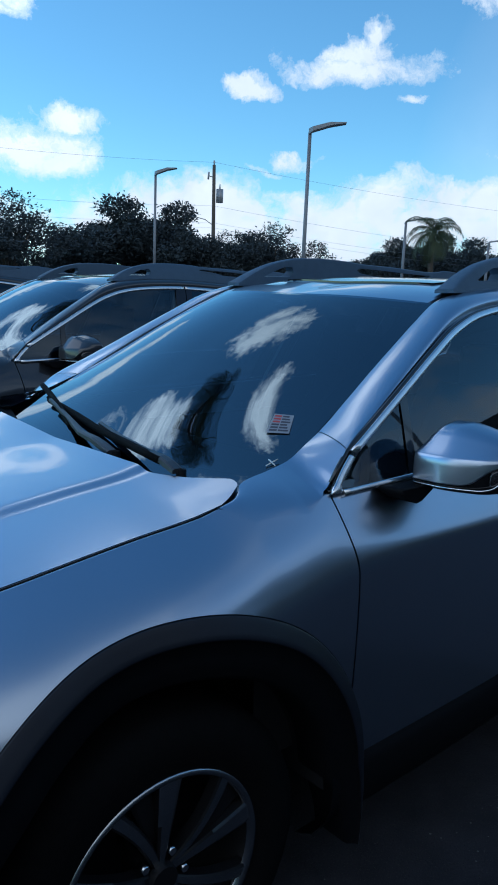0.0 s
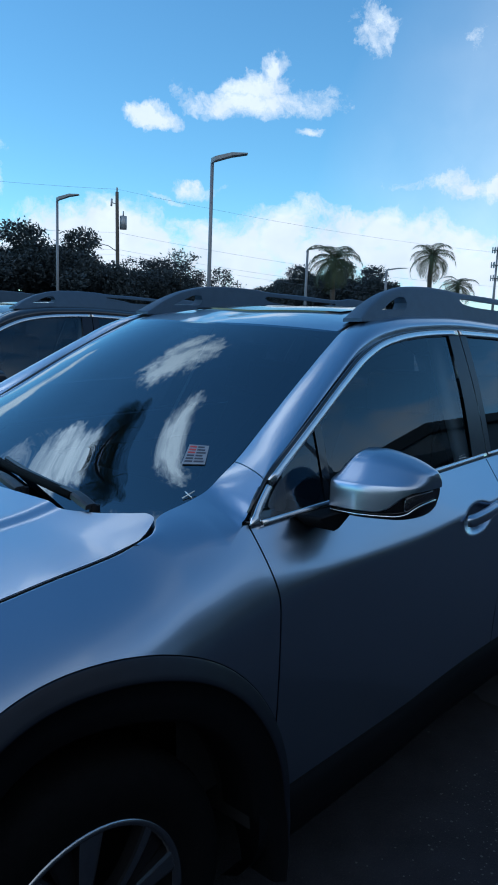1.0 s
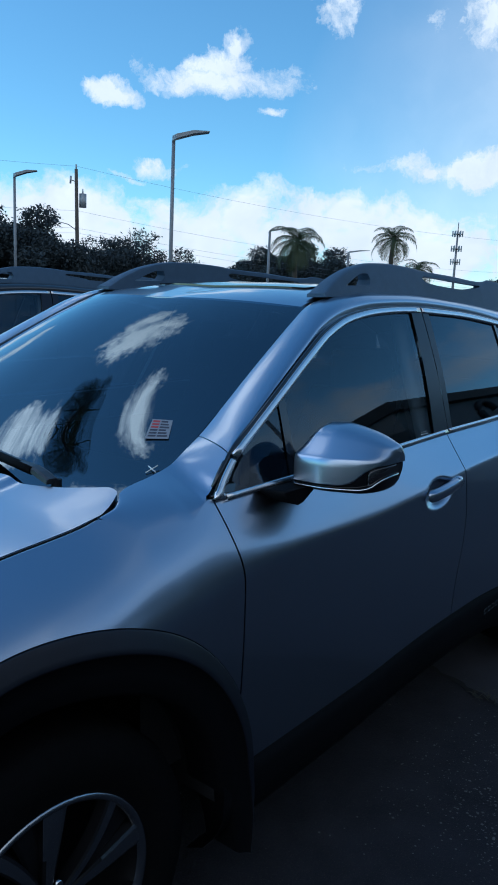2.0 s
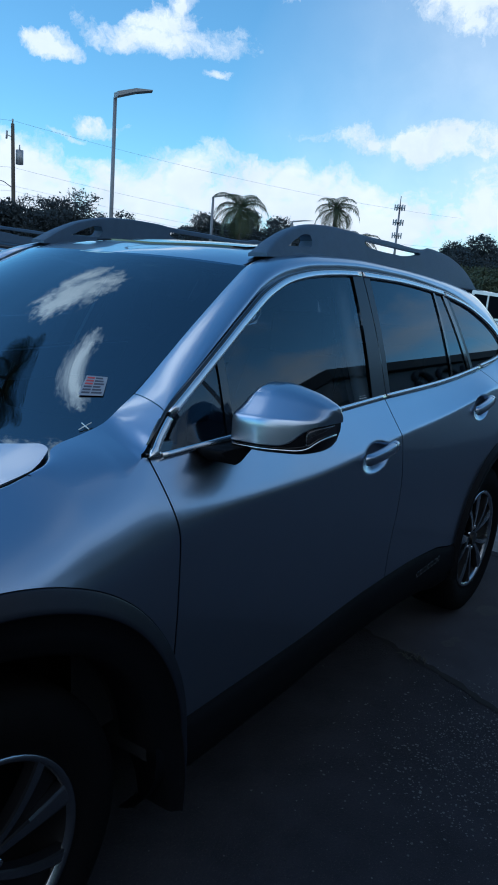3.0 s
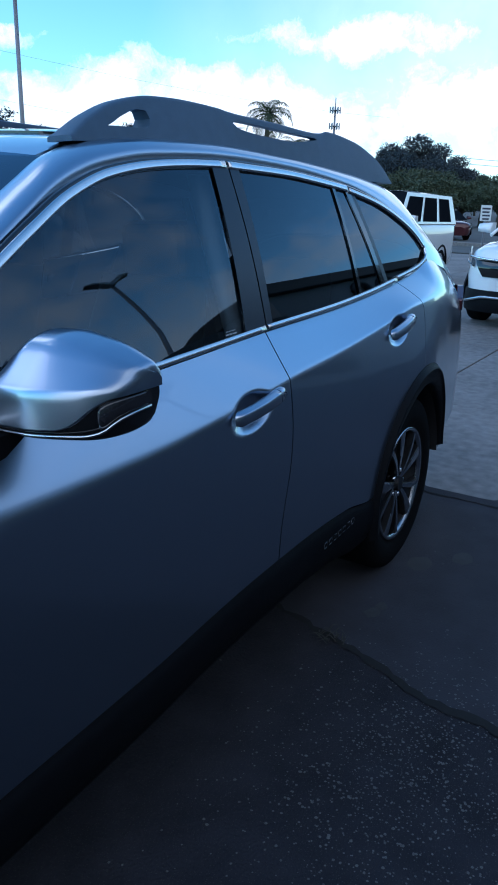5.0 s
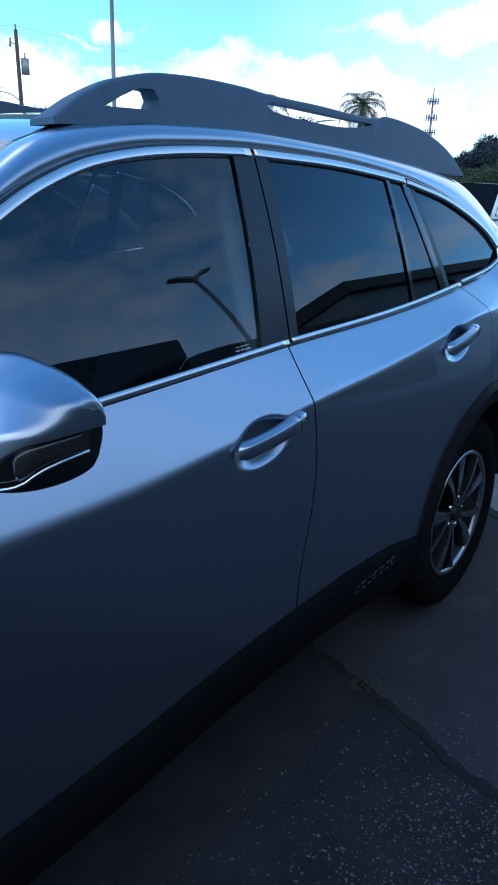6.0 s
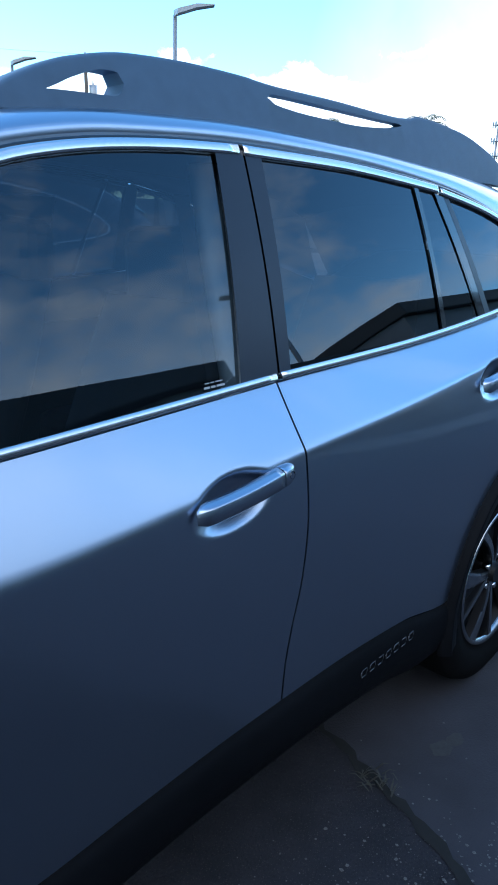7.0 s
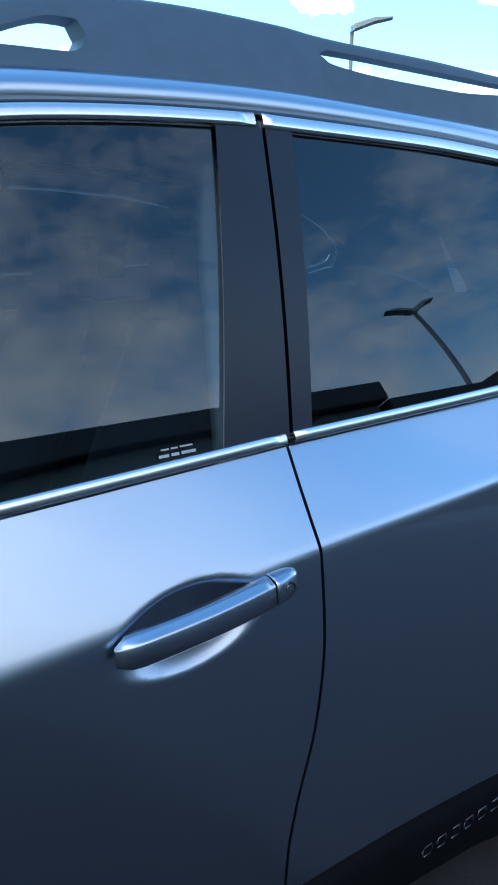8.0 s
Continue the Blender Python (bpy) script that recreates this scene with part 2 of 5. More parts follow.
# ------------------------------------------------------------------ mesh tools
def curve(xs, ys):
    """A smooth run through the knots (monotone cubic), flat beyond the ends' slopes."""
    xs, ys = np.array(xs, float), np.array(ys, float)
    h, d = np.diff(xs), np.diff(ys) / np.diff(xs)
    m = np.zeros(len(xs))
    m[0], m[-1] = d[0], d[-1]
    for i in range(1, len(xs) - 1):
        if d[i - 1] * d[i] > 0:
            w1, w2 = 2 * h[i] + h[i - 1], h[i] + 2 * h[i - 1]
            m[i] = (w1 + w2) / (w1 / d[i - 1] + w2 / d[i])

    def at(x):
        x = min(max(x, xs[0]), xs[-1])
        i = min(max(int(np.searchsorted(xs, x)) - 1, 0), len(xs) - 2)
        t = (x - xs[i]) / h[i]
        return float((2 * t**3 - 3 * t**2 + 1) * ys[i] + (t**3 - 2 * t**2 + t) * h[i] * m[i]
                     + (3 * t**2 - 2 * t**3) * ys[i + 1] + (t**3 - t**2) * h[i] * m[i + 1])
    return at


def line3(points):
    """A smooth 3D run through points, by chord length from 0 to 1."""
    p = [Vector(q) for q in points]
    s = [0.0]
    for a, b in zip(p, p[1:]):
        s.append(s[-1] + (b - a).length)
    s = [v / s[-1] for v in s]
    f = [curve(s, [q[k] for q in p]) for k in range(3)]
    return lambda t: Vector((f[0](t), f[1](t), f[2](t)))


def sheet(fn, nu, nv, bm=None):
    """A bmesh grid of fn(u, v)."""
    bm = bm or bmesh.new()
    g = [[bm.verts.new(fn(i / nu, j / nv)) for j in range(nv + 1)] for i in range(nu + 1)]
    for i in range(nu):
        for j in range(nv):
            f = bm.faces.new((g[i][j], g[i + 1][j], g[i + 1][j + 1], g[i][j + 1]))
            f.smooth = True
    return bm


def lip(bm, way):
    """Turns the open edges of a sheet inwards, as pressed panels have them."""
    edges = [e for e in bm.edges if e.is_boundary]
    out = bmesh.ops.extrude_edge_only(bm, edges=edges)["geom"]
    for v in out:
        if isinstance(v, bmesh.types.BMVert):
            v.co += Vector(way)
    for e in edges:
        e.smooth = False
    return bm


def loft(rings, closed=True, caps=True, bm=None, smooth=True):
    bm = bm or bmesh.new()
    vs = [[bm.verts.new(p) for p in r] for r in rings]
    n = len(vs[0])
    for a, b in zip(vs, vs[1:]):
        for k in range(n if closed else n - 1):
            f = bm.faces.new((a[k], a[(k + 1) % n], b[(k + 1) % n], b[k]))
            f.smooth = smooth
    if caps:
        bm.faces.new(vs[0][::-1])
        bm.faces.new(vs[-1])
    return bm


def tube(points, r, n=8, bm=None, caps=True):
    """A round bar along points; r a number or one a point."""
    p = [Vector(q) for q in points]
    rr = r if isinstance(r, (list, tuple)) else [r] * len(p)
    rings = []
    for i, q in enumerate(p):
        d = (p[min(i + 1, len(p) - 1)] - p[max(i - 1, 0)]).normalized()
        side = d.cross(Vector((0, 0, 1)) if abs(d.z) < 0.95 else Vector((1, 0, 0))).normalized()
        up = side.cross(d)
        rings.append([q + rr[i] * (math.cos(a) * side + math.sin(a) * up) for a in (2 * math.pi * k / n for k in range(n))])
    return loft(rings, True, caps, bm)


def strip(points, width_dir, out_dir, width, thick, rise=1):
    """A flat moulding along points: width along width_dir(i), height along out_dir(i). rise: which edge stands proud (1: the inner)."""
    shape = [(0, -0.3), (0.03, 0.55), (0.10, 0.86), (0.24, 0.95), (0.52, 1.0), (0.78, 0.95), (0.92, 0.84), (0.98, 0.5), (1, -0.3)]
    if rise < 0:
        shape = [(1 - w, o) for w, o in shape][::-1]
    rings = []
    for i, q in enumerate(points):
        q, wd, od = Vector(q), width_dir(i), out_dir(i)
        rings.append([q + wd * width * w + od * thick * o for w, o in shape])
    return loft(rings, True, True, None, True)


def box(bm, lo, hi, bevel=0.0):
    v = bmesh.ops.create_cube(bm, size=1)["verts"]
    lo, hi = Vector(lo), Vector(hi)
    for q in v:
        q.co = Vector([(lo[k] + hi[k]) / 2 + q.co[k] * (hi[k] - lo[k]) for k in range(3)])
    if bevel:
        edges = {e for q in v for e in q.link_edges}
        bmesh.ops.bevel(bm, geom=list(edges), offset=bevel, segments=2, affect="EDGES", profile=0.5)
    return bm


def boxed(lo, hi, bevel=0.0):
    return box(bmesh.new(), lo, hi, bevel)


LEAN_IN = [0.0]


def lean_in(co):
    """Leans the flanks of a car in towards the roof, shaped to fit the camera's view."""
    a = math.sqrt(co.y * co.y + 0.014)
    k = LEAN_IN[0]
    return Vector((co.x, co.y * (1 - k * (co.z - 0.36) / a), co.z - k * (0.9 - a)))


def part(name, bm, mat, parent=None, label="", at=None):
    me = bpy.data.meshes.new(name)
    bmesh.ops.recalc_face_normals(bm, faces=bm.faces)
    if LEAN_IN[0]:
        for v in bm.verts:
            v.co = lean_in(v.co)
    bm.to_mesh(me)
    bm.free()
    me.materials.append(mat)
    ob = new(name, me)
    if parent is not None:
        ob.parent = parent
    if at is not None:
        ob.matrix_local = at
    return tagged(ob, label)


def lot_z(x):
    """The lot is level up to a crack, and falls gently behind it."""
    return -0.022 * min(max(x - 1.9, 0.0), 28.4)


def thing(name, label, category, at=None, group="", kind=""):
    ob = new(name)
    ob.empty_display_size = 0.2
    if at is not None:
        ob.matrix_basis = at
    return tagged(ob, label, category, group, kind)

# ------------------------------------------------------------------ the wagon: front axle at x = 0, rear axle at x = 2.745
AXLE_F, AXLE_R, HUB_Z, TYRE_R = 0.0, 2.745, 0.364, 0.364
# runs along the car: x -> value (half widths are positive)
CREASE_Z = curve((-0.9, -0.4, -0.2, 0.0, 0.2, 0.4, 0.55, 1.04, 1.4, 1.68, 2.0, 2.36, 2.7, 3.1, 3.6, 3.9),
                 (0.75, 0.80, 0.83, 0.88, 0.925, 0.948, 0.952, 0.949, 0.968, 0.993, 1.014, 1.048, 1.085, 1.095, 1.02, 0.95))
CREASE_SOFT = curve((-0.9, -0.4, 0.1, 0.35, 0.55, 0.8, 1.2, 2.4, 2.9, 3.9), (0.05, 0.035, 0.030, 0.020, 0.008, 0.0035, 0.002, 0.002, 0.010, 0.03))
TOP_Y = curve((-0.9, -0.55, -0.28, 0.0, 0.15, 0.27, 0.36, 0.46, 0.52, 1.08, 1.69, 2.12, 2.71, 2.98, 3.13, 3.4, 3.9),
              (0.60, 0.70, 0.762, 0.780, 0.790, 0.802, 0.819, 0.845, 0.852, 0.852, 0.845, 0.841, 0.827, 0.817, 0.811, 0.786, 0.735))
TOP_Z = curve((-0.9, -0.55, -0.28, 0.0, 0.15, 0.27, 0.36, 0.46, 0.52, 1.08, 1.315, 1.69, 2.12, 2.71, 2.98, 3.13, 3.4, 3.65, 3.9),
              (0.86, 0.955, 1.008, 1.057, 1.080, 1.112, 1.114, 1.098, 1.09, 1.096, 1.103, 1.116, 1.126, 1.162, 1.188, 1.216, 1.178, 1.106, 1.035))
SIDE_Y = curve((-0.92, -0.8, -0.65, -0.45, -0.25, 0.0, 0.25, 0.5, 1.0, 1.7, 2.3, 2.75, 3.1, 3.45, 3.7, 3.88, 3.94),
               (0.66, 0.76, 0.86, 0.955, 0.975, 0.972, 0.948, 0.931, 0.928, 0.930, 0.932, 0.928, 0.905, 0.862, 0.82, 0.76, 0.70))
SILL_Z = curve((-0.9, 0.5, 1.07, 1.26, 1.46, 1.62, 1.82, 2.05, 2.25, 3.9), (0.45, 0.45, 0.46, 0.475, 0.489, 0.495, 0.50, 0.492, 0.46, 0.45))
SEAM_A = curve((0.45, 0.595, 0.79, 0.916, 0.98, 1.046, 1.10), (0.487, 0.491, 0.501, 0.505, 0.499, 0.49, 0.480))
SEAM_B = curve((0.45, 0.494, 0.57, 0.639, 0.761, 0.885, 0.996, 1.06, 1.123), (1.613, 1.615, 1.619, 1.631, 1.663, 1.679, 1.682, 1.686, 1.692))
SEAM_C = curve((0.40, 0.55, 0.73, 0.82, 0.95, 1.06, 1.12, 1.17), (2.60, 2.62, 2.66, 2.70, 2.735, 2.762, 2.745, 2.712))


# oval handle cups pressed into the doors: x, z, half length, half height, slope
CUPS = [(1.487, 0.951, 0.104, 0.049, 0.10), (2.475, 1.020, 0.100, 0.050, 0.14)]


def cup_depth(x, z):
    d = 0.0
    for cx, cz, a, b, m in CUPS:
        e = ((x - cx) / a) ** 2 + ((z - cz - m * (x - cx)) / b) ** 2
        if e < 1:
            d += 0.027 * (1 - e) ** 1.25
    return d


ROUND = curve((-0.9, 0.55, 1.0, 1.6, 2.2, 2.75, 3.1, 3.9), (0.0, 0.0, 0.08, 0.24, 0.42, 0.30, 0.12, 0.0))     # how far the flank below the crease is rounded


def side_y(x, z):
    """Half width of the painted flank at height z."""
    zc, zt, yt, ys, k = CREASE_Z(x), TOP_Z(x), TOP_Y(x), SIDE_Y(x), CREASE_SOFT(x)
    low = ys - 0.010 * ((z - 0.78) / 0.3) ** 2 * (1 if z < 0.78 else 0.4)
    low += ROUND(x) * (max(zc - 0.78, 0) ** 2 - max(min(z, zc + 0.05) - 0.78, 0) ** 2)
    t = (z - zc) / max(zt - zc, 0.02)
    high = ys + (yt - ys) * t
    if x < 0.5:
        f = min(1.0, (0.5 - x) / 0.5)
        high += f * 0.018 * math.sin(math.pi * min(max(t, 0), 1))
    y = -k * math.log(math.exp(-low / k) + math.exp(-high / k))
    y += 0.012 * math.exp(-((x - 2.75) / 0.35) ** 2 - ((z - 0.80) / 0.16) ** 2)
    return y


def arch(xc, r, x, low, zc=HUB_Z):
    d = r * r - (x - xc) ** 2
    return max(low, zc + math.sqrt(d)) if d > 0 else low


def panel(s, left, right, bottom, top, nu, nv, gap=0.0025):
    """A pressed panel of the flank between seams; s is -1 for the driver's side."""
    def fn(u, v):
        z = 0.5 + 0.6 * v
        for _ in range(10):
            a, b = left(z) + gap, right(z) - gap
            x = a + (b - a) * u
            lo, hi = bottom(x) + gap, top(x) - gap * 0.6
            z = lo + (hi - lo) * v
        return (x, s * (side_y(x, z) - cup_depth(x, z)), z)
    return lip(sheet(fn, nu, nv), (0, -s * 0.016, 0))


# outer outline of the side windows, clockwise from the front tip over the roof: x, z on the glass plane
DLO = [(0.474, 1.099), (0.57, 1.180), (0.69, 1.245), (0.827, 1.318), (0.985, 1.400), (1.131, 1.468), (1.277, 1.512), (1.46, 1.537),
       (1.62, 1.546), (1.77, 1.549), (2.10, 1.538), (2.52, 1.500), (2.76, 1.453), (2.94, 1.392), (3.06, 1.33), (3.125, 1.272)]
BELT = [(3.125, 1.272), (3.11, 1.232), (3.05, 1.207), (2.94, 1.188), (2.71, 1.167), (2.40, 1.144), (2.12, 1.131), (1.692, 1.122), (1.315, 1.109),
        (1.08, 1.102), (0.80, 1.097), (0.55, 1.094), (0.474, 1.099)]


def on_glass(s, x, z, out=0.0):
    y = 0.845 - (z - 1.12) * 0.40 + 0.010 * math.sin(math.pi * min(max((z - 1.12) / 0.43, 0), 1)) + out
    return Vector((x, s * y, z))


ROOF_P = [(0.20, -0.796, 1.094), (0.225, -0.798, 1.101), (0.285, -0.805, 1.113), (0.36, -0.819, 1.114), (0.462, -0.844, 1.103), (0.505, -0.838, 1.137), (0.57, -0.819, 1.192), (0.69, -0.793, 1.257),
          (0.827, -0.763, 1.331), (0.985, -0.729, 1.414), (1.125, -0.702, 1.482), (1.277, -0.684, 1.526), (1.46, -0.674, 1.551), (1.77, -0.669, 1.563),
          (2.11, -0.671, 1.553), (2.53, -0.687, 1.514), (2.78, -0.705, 1.465), (2.96, -0.729, 1.404), (3.08, -0.757, 1.342), (3.145, -0.785, 1.28)]
ROOF_Q = [(0.20, -0.793, 1.094), (0.240, -0.790, 1.104), (0.270, -0.772, 1.114), (0.295, -0.748, 1.124), (0.322, -0.738, 1.130), (0.39, -0.728, 1.139), (0.47, -0.714, 1.152), (0.54, -0.702, 1.182), (0.61, -0.690, 1.215), (0.72, -0.673, 1.282), (0.84, -0.653, 1.355),
          (0.96, -0.632, 1.424), (1.08, -0.610, 1.490), (1.19, -0.592, 1.545), (1.32, -0.580, 1.578), (1.55, -0.572, 1.597), (1.80, -0.568, 1.600),
          (2.23, -0.566, 1.583), (2.60, -0.567, 1.563), (2.90, -0.570, 1.543), (3.20, -0.575, 1.505), (3.45, -0.58, 1.410)]
RUN_P, RUN_Q = line3(ROOF_P), line3(ROOF_Q)
RUN_G = line3([(0.35, -0.737, 1.092), (0.45, -0.718, 1.136), (0.54, -0.702, 1.182)] + [p for p in ROOF_Q if 0.6 < p[0] < 1.2])


GLASS_RUN = [np.polyfit([k / 100 for k in range(101)], [RUN_G(k / 100)[m] for k in range(101)], 4) for m in range(3)]


def glass_run(t):
    """The windscreen's side edge, faired so that its reflections stay whole."""
    return Vector([float(np.polyval(f, t)) for f in GLASS_RUN])


SEAM_U = next(k / 2000 for k in range(2000) if RUN_P(k / 2000).x > 0.562)      # where the pillar is seamed to the wing


def side_of(s):
    """Points are given for the driver's side (y < 0)."""
    return lambda p: Vector((p[0], -s * p[1], p[2]))


ROOF_Z = curve((1.05, 1.2, 1.5, 1.8, 2.3, 2.9, 3.45), (1.558, 1.584, 1.626, 1.636, 1.624, 1.585, 1.50))


def roof_point(x, y):
    edge = Q_Z(x)
    return Vector((x, y, edge + (ROOF_Z(x) - edge + 0.012) * (1 - (abs(y) / 0.572) ** 2.2)))


Q_Z = curve([p[0] for p in ROOF_Q if p[0] > 1.0], [p[2] for p in ROOF_Q if p[0] > 1.0])


def hood_z(x, y):
    """The bonnet: a raised middle with a crease on either side."""
    a, edge = abs(y), TOP_Y(x)
    z = TOP_Z(x) - 0.0005
    if x > 0.15:
        z = TOP_Z(0.15) + (x - 0.15) * 0.26 - 0.0005
    t = min(a / edge, 1.0)
    z += 0.042 * (1 - t**2.4)
    z += 0.012 / (1 + math.exp((a - 0.47 - 0.06 * x) / 0.007))
    return z


HOOD_REAR = curve((0, 0.39, 0.62, 0.77, 0.86, 0.91, 0.94, 0.97, 0.99, 1.0), (0.19, 0.196, 0.206, 0.240, 0.279, 0.300, 0.296, 0.266, 0.238, 0.215))


def spoke(bm, ang, r0, r1, w0, w1, y0, y1, skew):
    """One tapered wheel spoke in the plane of the wheel (x, z), facing -y."""
    rings = []
    for k in range(7):
        t = k / 6
        r, w, y = r0 + (r1 - r0) * t, w0 + (w1 - w0) * t, y0 + (y1 - y0) * t - 0.006 * math.sin(math.pi * t)
        a = ang + skew * t
        c, si = math.cos(a), math.sin(a)
        row = []
        for off, dy in ((-0.5, 0.028), (-0.46, 0.003), (-0.30, 0.0), (0.30, 0.0), (0.46, 0.003), (0.5, 0.028)):
            row.append((r * c - off * w * si, y + dy, r * si + off * w * c))
        rings.append(row)
    return loft(rings, True, True, bm, False)


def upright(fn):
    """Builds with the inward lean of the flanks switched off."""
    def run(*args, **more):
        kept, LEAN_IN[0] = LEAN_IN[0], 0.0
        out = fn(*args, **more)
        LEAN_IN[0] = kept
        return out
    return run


@upright
def wheel(parent, at, turn, rim_r=0.236, tyre_r=TYRE_R, width=0.225, detail=True):
    hub = part("wheel", boxed((-0.04, 0.035, -0.04), (0.04, 0.12, 0.04), 0.01), ALLOY_DARK, parent, "alloy wheel with five twin spokes", at)
    prof = [(0.0, rim_r - 0.005), (0.004, rim_r + 0.008), (-0.004, rim_r + 0.022), (-0.012, rim_r + 0.05), (-0.010, rim_r + 0.085), (0.006, tyre_r - 0.012),
            (0.03, tyre_r - 0.002), (0.06, tyre_r), (width - 0.06, tyre_r), (width - 0.03, tyre_r - 0.003), (width - 0.005, tyre_r - 0.03), (width, rim_r + 0.03), (width, rim_r - 0.01)]
    n = 56
    part("tyre", loft([[(r * math.cos(a), y, r * math.sin(a)) for y, r in prof] for a in (2 * math.pi * k / n for k in range(n + 1))], False, False), RUBBER, hub)
    rim = [(0.01, rim_r - 0.016), (0.0, rim_r - 0.010), (-0.002, rim_r), (0.006, rim_r + 0.004), (0.02, rim_r - 0.004), (0.05, rim_r - 0.02), (0.17, rim_r - 0.035)]
    part("rim", loft([[(r * math.cos(a), y, r * math.sin(a)) for y, r in rim[:5]] for a in (2 * math.pi * k / n for k in range(n + 1))], False, False), ALLOY, hub, "machined rim edge")
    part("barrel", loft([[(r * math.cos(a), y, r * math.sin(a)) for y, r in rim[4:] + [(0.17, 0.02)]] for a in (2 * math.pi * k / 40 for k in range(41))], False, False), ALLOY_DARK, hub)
    for k in range(5):
        a = turn + 2 * math.pi * k / 5
        for sgn in (-1, 1):
            bm = bmesh.new()
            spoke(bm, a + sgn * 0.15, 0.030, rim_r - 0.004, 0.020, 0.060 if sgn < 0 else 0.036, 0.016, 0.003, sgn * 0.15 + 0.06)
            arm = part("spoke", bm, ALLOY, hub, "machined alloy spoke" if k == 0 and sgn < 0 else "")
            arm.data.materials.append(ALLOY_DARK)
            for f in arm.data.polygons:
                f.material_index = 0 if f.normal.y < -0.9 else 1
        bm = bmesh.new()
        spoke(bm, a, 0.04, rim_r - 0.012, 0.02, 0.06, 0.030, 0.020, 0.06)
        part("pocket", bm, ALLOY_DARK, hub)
    cap = bmesh.new()
    bmesh.ops.create_cone(cap, cap_ends=True, segments=28, radius1=0.030, radius2=0.034, depth=0.018)
    bmesh.ops.rotate(cap, verts=cap.verts, matrix=Matrix.Rotation(radians(-90), 3, "X"))
    bmesh.ops.translate(cap, verts=cap.verts, vec=(0, 0.012, 0))
    part("hub_cap", cap, ALLOY_DARK, hub)
    if detail:
        for k in range(5):
            a = turn + 2 * math.pi * (k + 0.5) / 5
            part("lug_nut", tube([(0.056 * math.cos(a), 0.035, 0.056 * math.sin(a)), (0.056 * math.cos(a), 0.012, 0.056 * math.sin(a))], 0.009, 6), CHROME, hub)
    return hub


def handle(s, car, x0, z0, slope):
    """A pull handle over a scooped cup; x0, z0 its front end."""
    q = side_of(s)
    L = 0.255

    def place(u, w, out):
        x, z = x0 + u * L, z0 + slope * u * L + w
        return q((x, -(side_y(x, z) + out), z))
    rings = []
    for k in range(15):
        u = k / 14 * 0.80
        e = min(1.0, (u / 0.08)) ** 0.5 if u < 0.08 else 1.0
        lift = 0.023 + 0.006 * math.sin(math.pi * u / 0.8)
        w = 0.0178 * (0.62 + 0.38 * e)
        o = lift - 0.012
        row = [place(u, wz * w, o + oo * 0.012 * e) for wz, oo in ((-0.95, -0.7), (-1.02, 0.0), (-0.95, 0.62), (-0.80, 0.86), (0.0, 0.98), (0.55, 1.0), (0.72, 0.86), (0.98, 0.0), (1.0, -0.6), (0.3, -1.0), (-0.5, -1.0))]
        rings.append(row)
    bar = part("door_handle", loft(rings), PAINTS[car["paint_key"]], car, "body-coloured pull handle")
    rings = []
    for k in range(9):
        u = 0.812 + 0.178 * k / 8
        e = (1 - (k / 8) ** 3.5) ** 0.5 if k < 8 else 0.04
        out = 0.025 - 0.010 * (k / 8) ** 1.5
        rings.append([place(u, 0.0172 * wz * (0.25 + 0.75 * e), out * oo * (0.35 + 0.65 * e) - 0.003) for wz, oo in ((-0.95, 0.0), (-1.0, 0.5), (-0.93, 0.84), (-0.75, 0.95), (0.0, 1.0), (0.62, 1.0), (0.85, 0.86), (1.0, 0.45), (0.98, 0.0))])
    part("key_cover", loft(rings), PAINTS[car["paint_key"]], bar)
    part("keyhole", tube([place(0.893, 0.0, 0.006), place(0.893, 0.0, 0.0204)], 0.0072, 18), GLOSS, bar, "dark key slot")
    part("key_plug", tube([place(0.889, -0.0008, 0.006), place(0.889, -0.0008, 0.0208)], 0.0056, 18), PAINTS[car["paint_key"]], bar)
    return bar


PAINTS = {"silver": PAINT, "dark": DARK_PAINT}


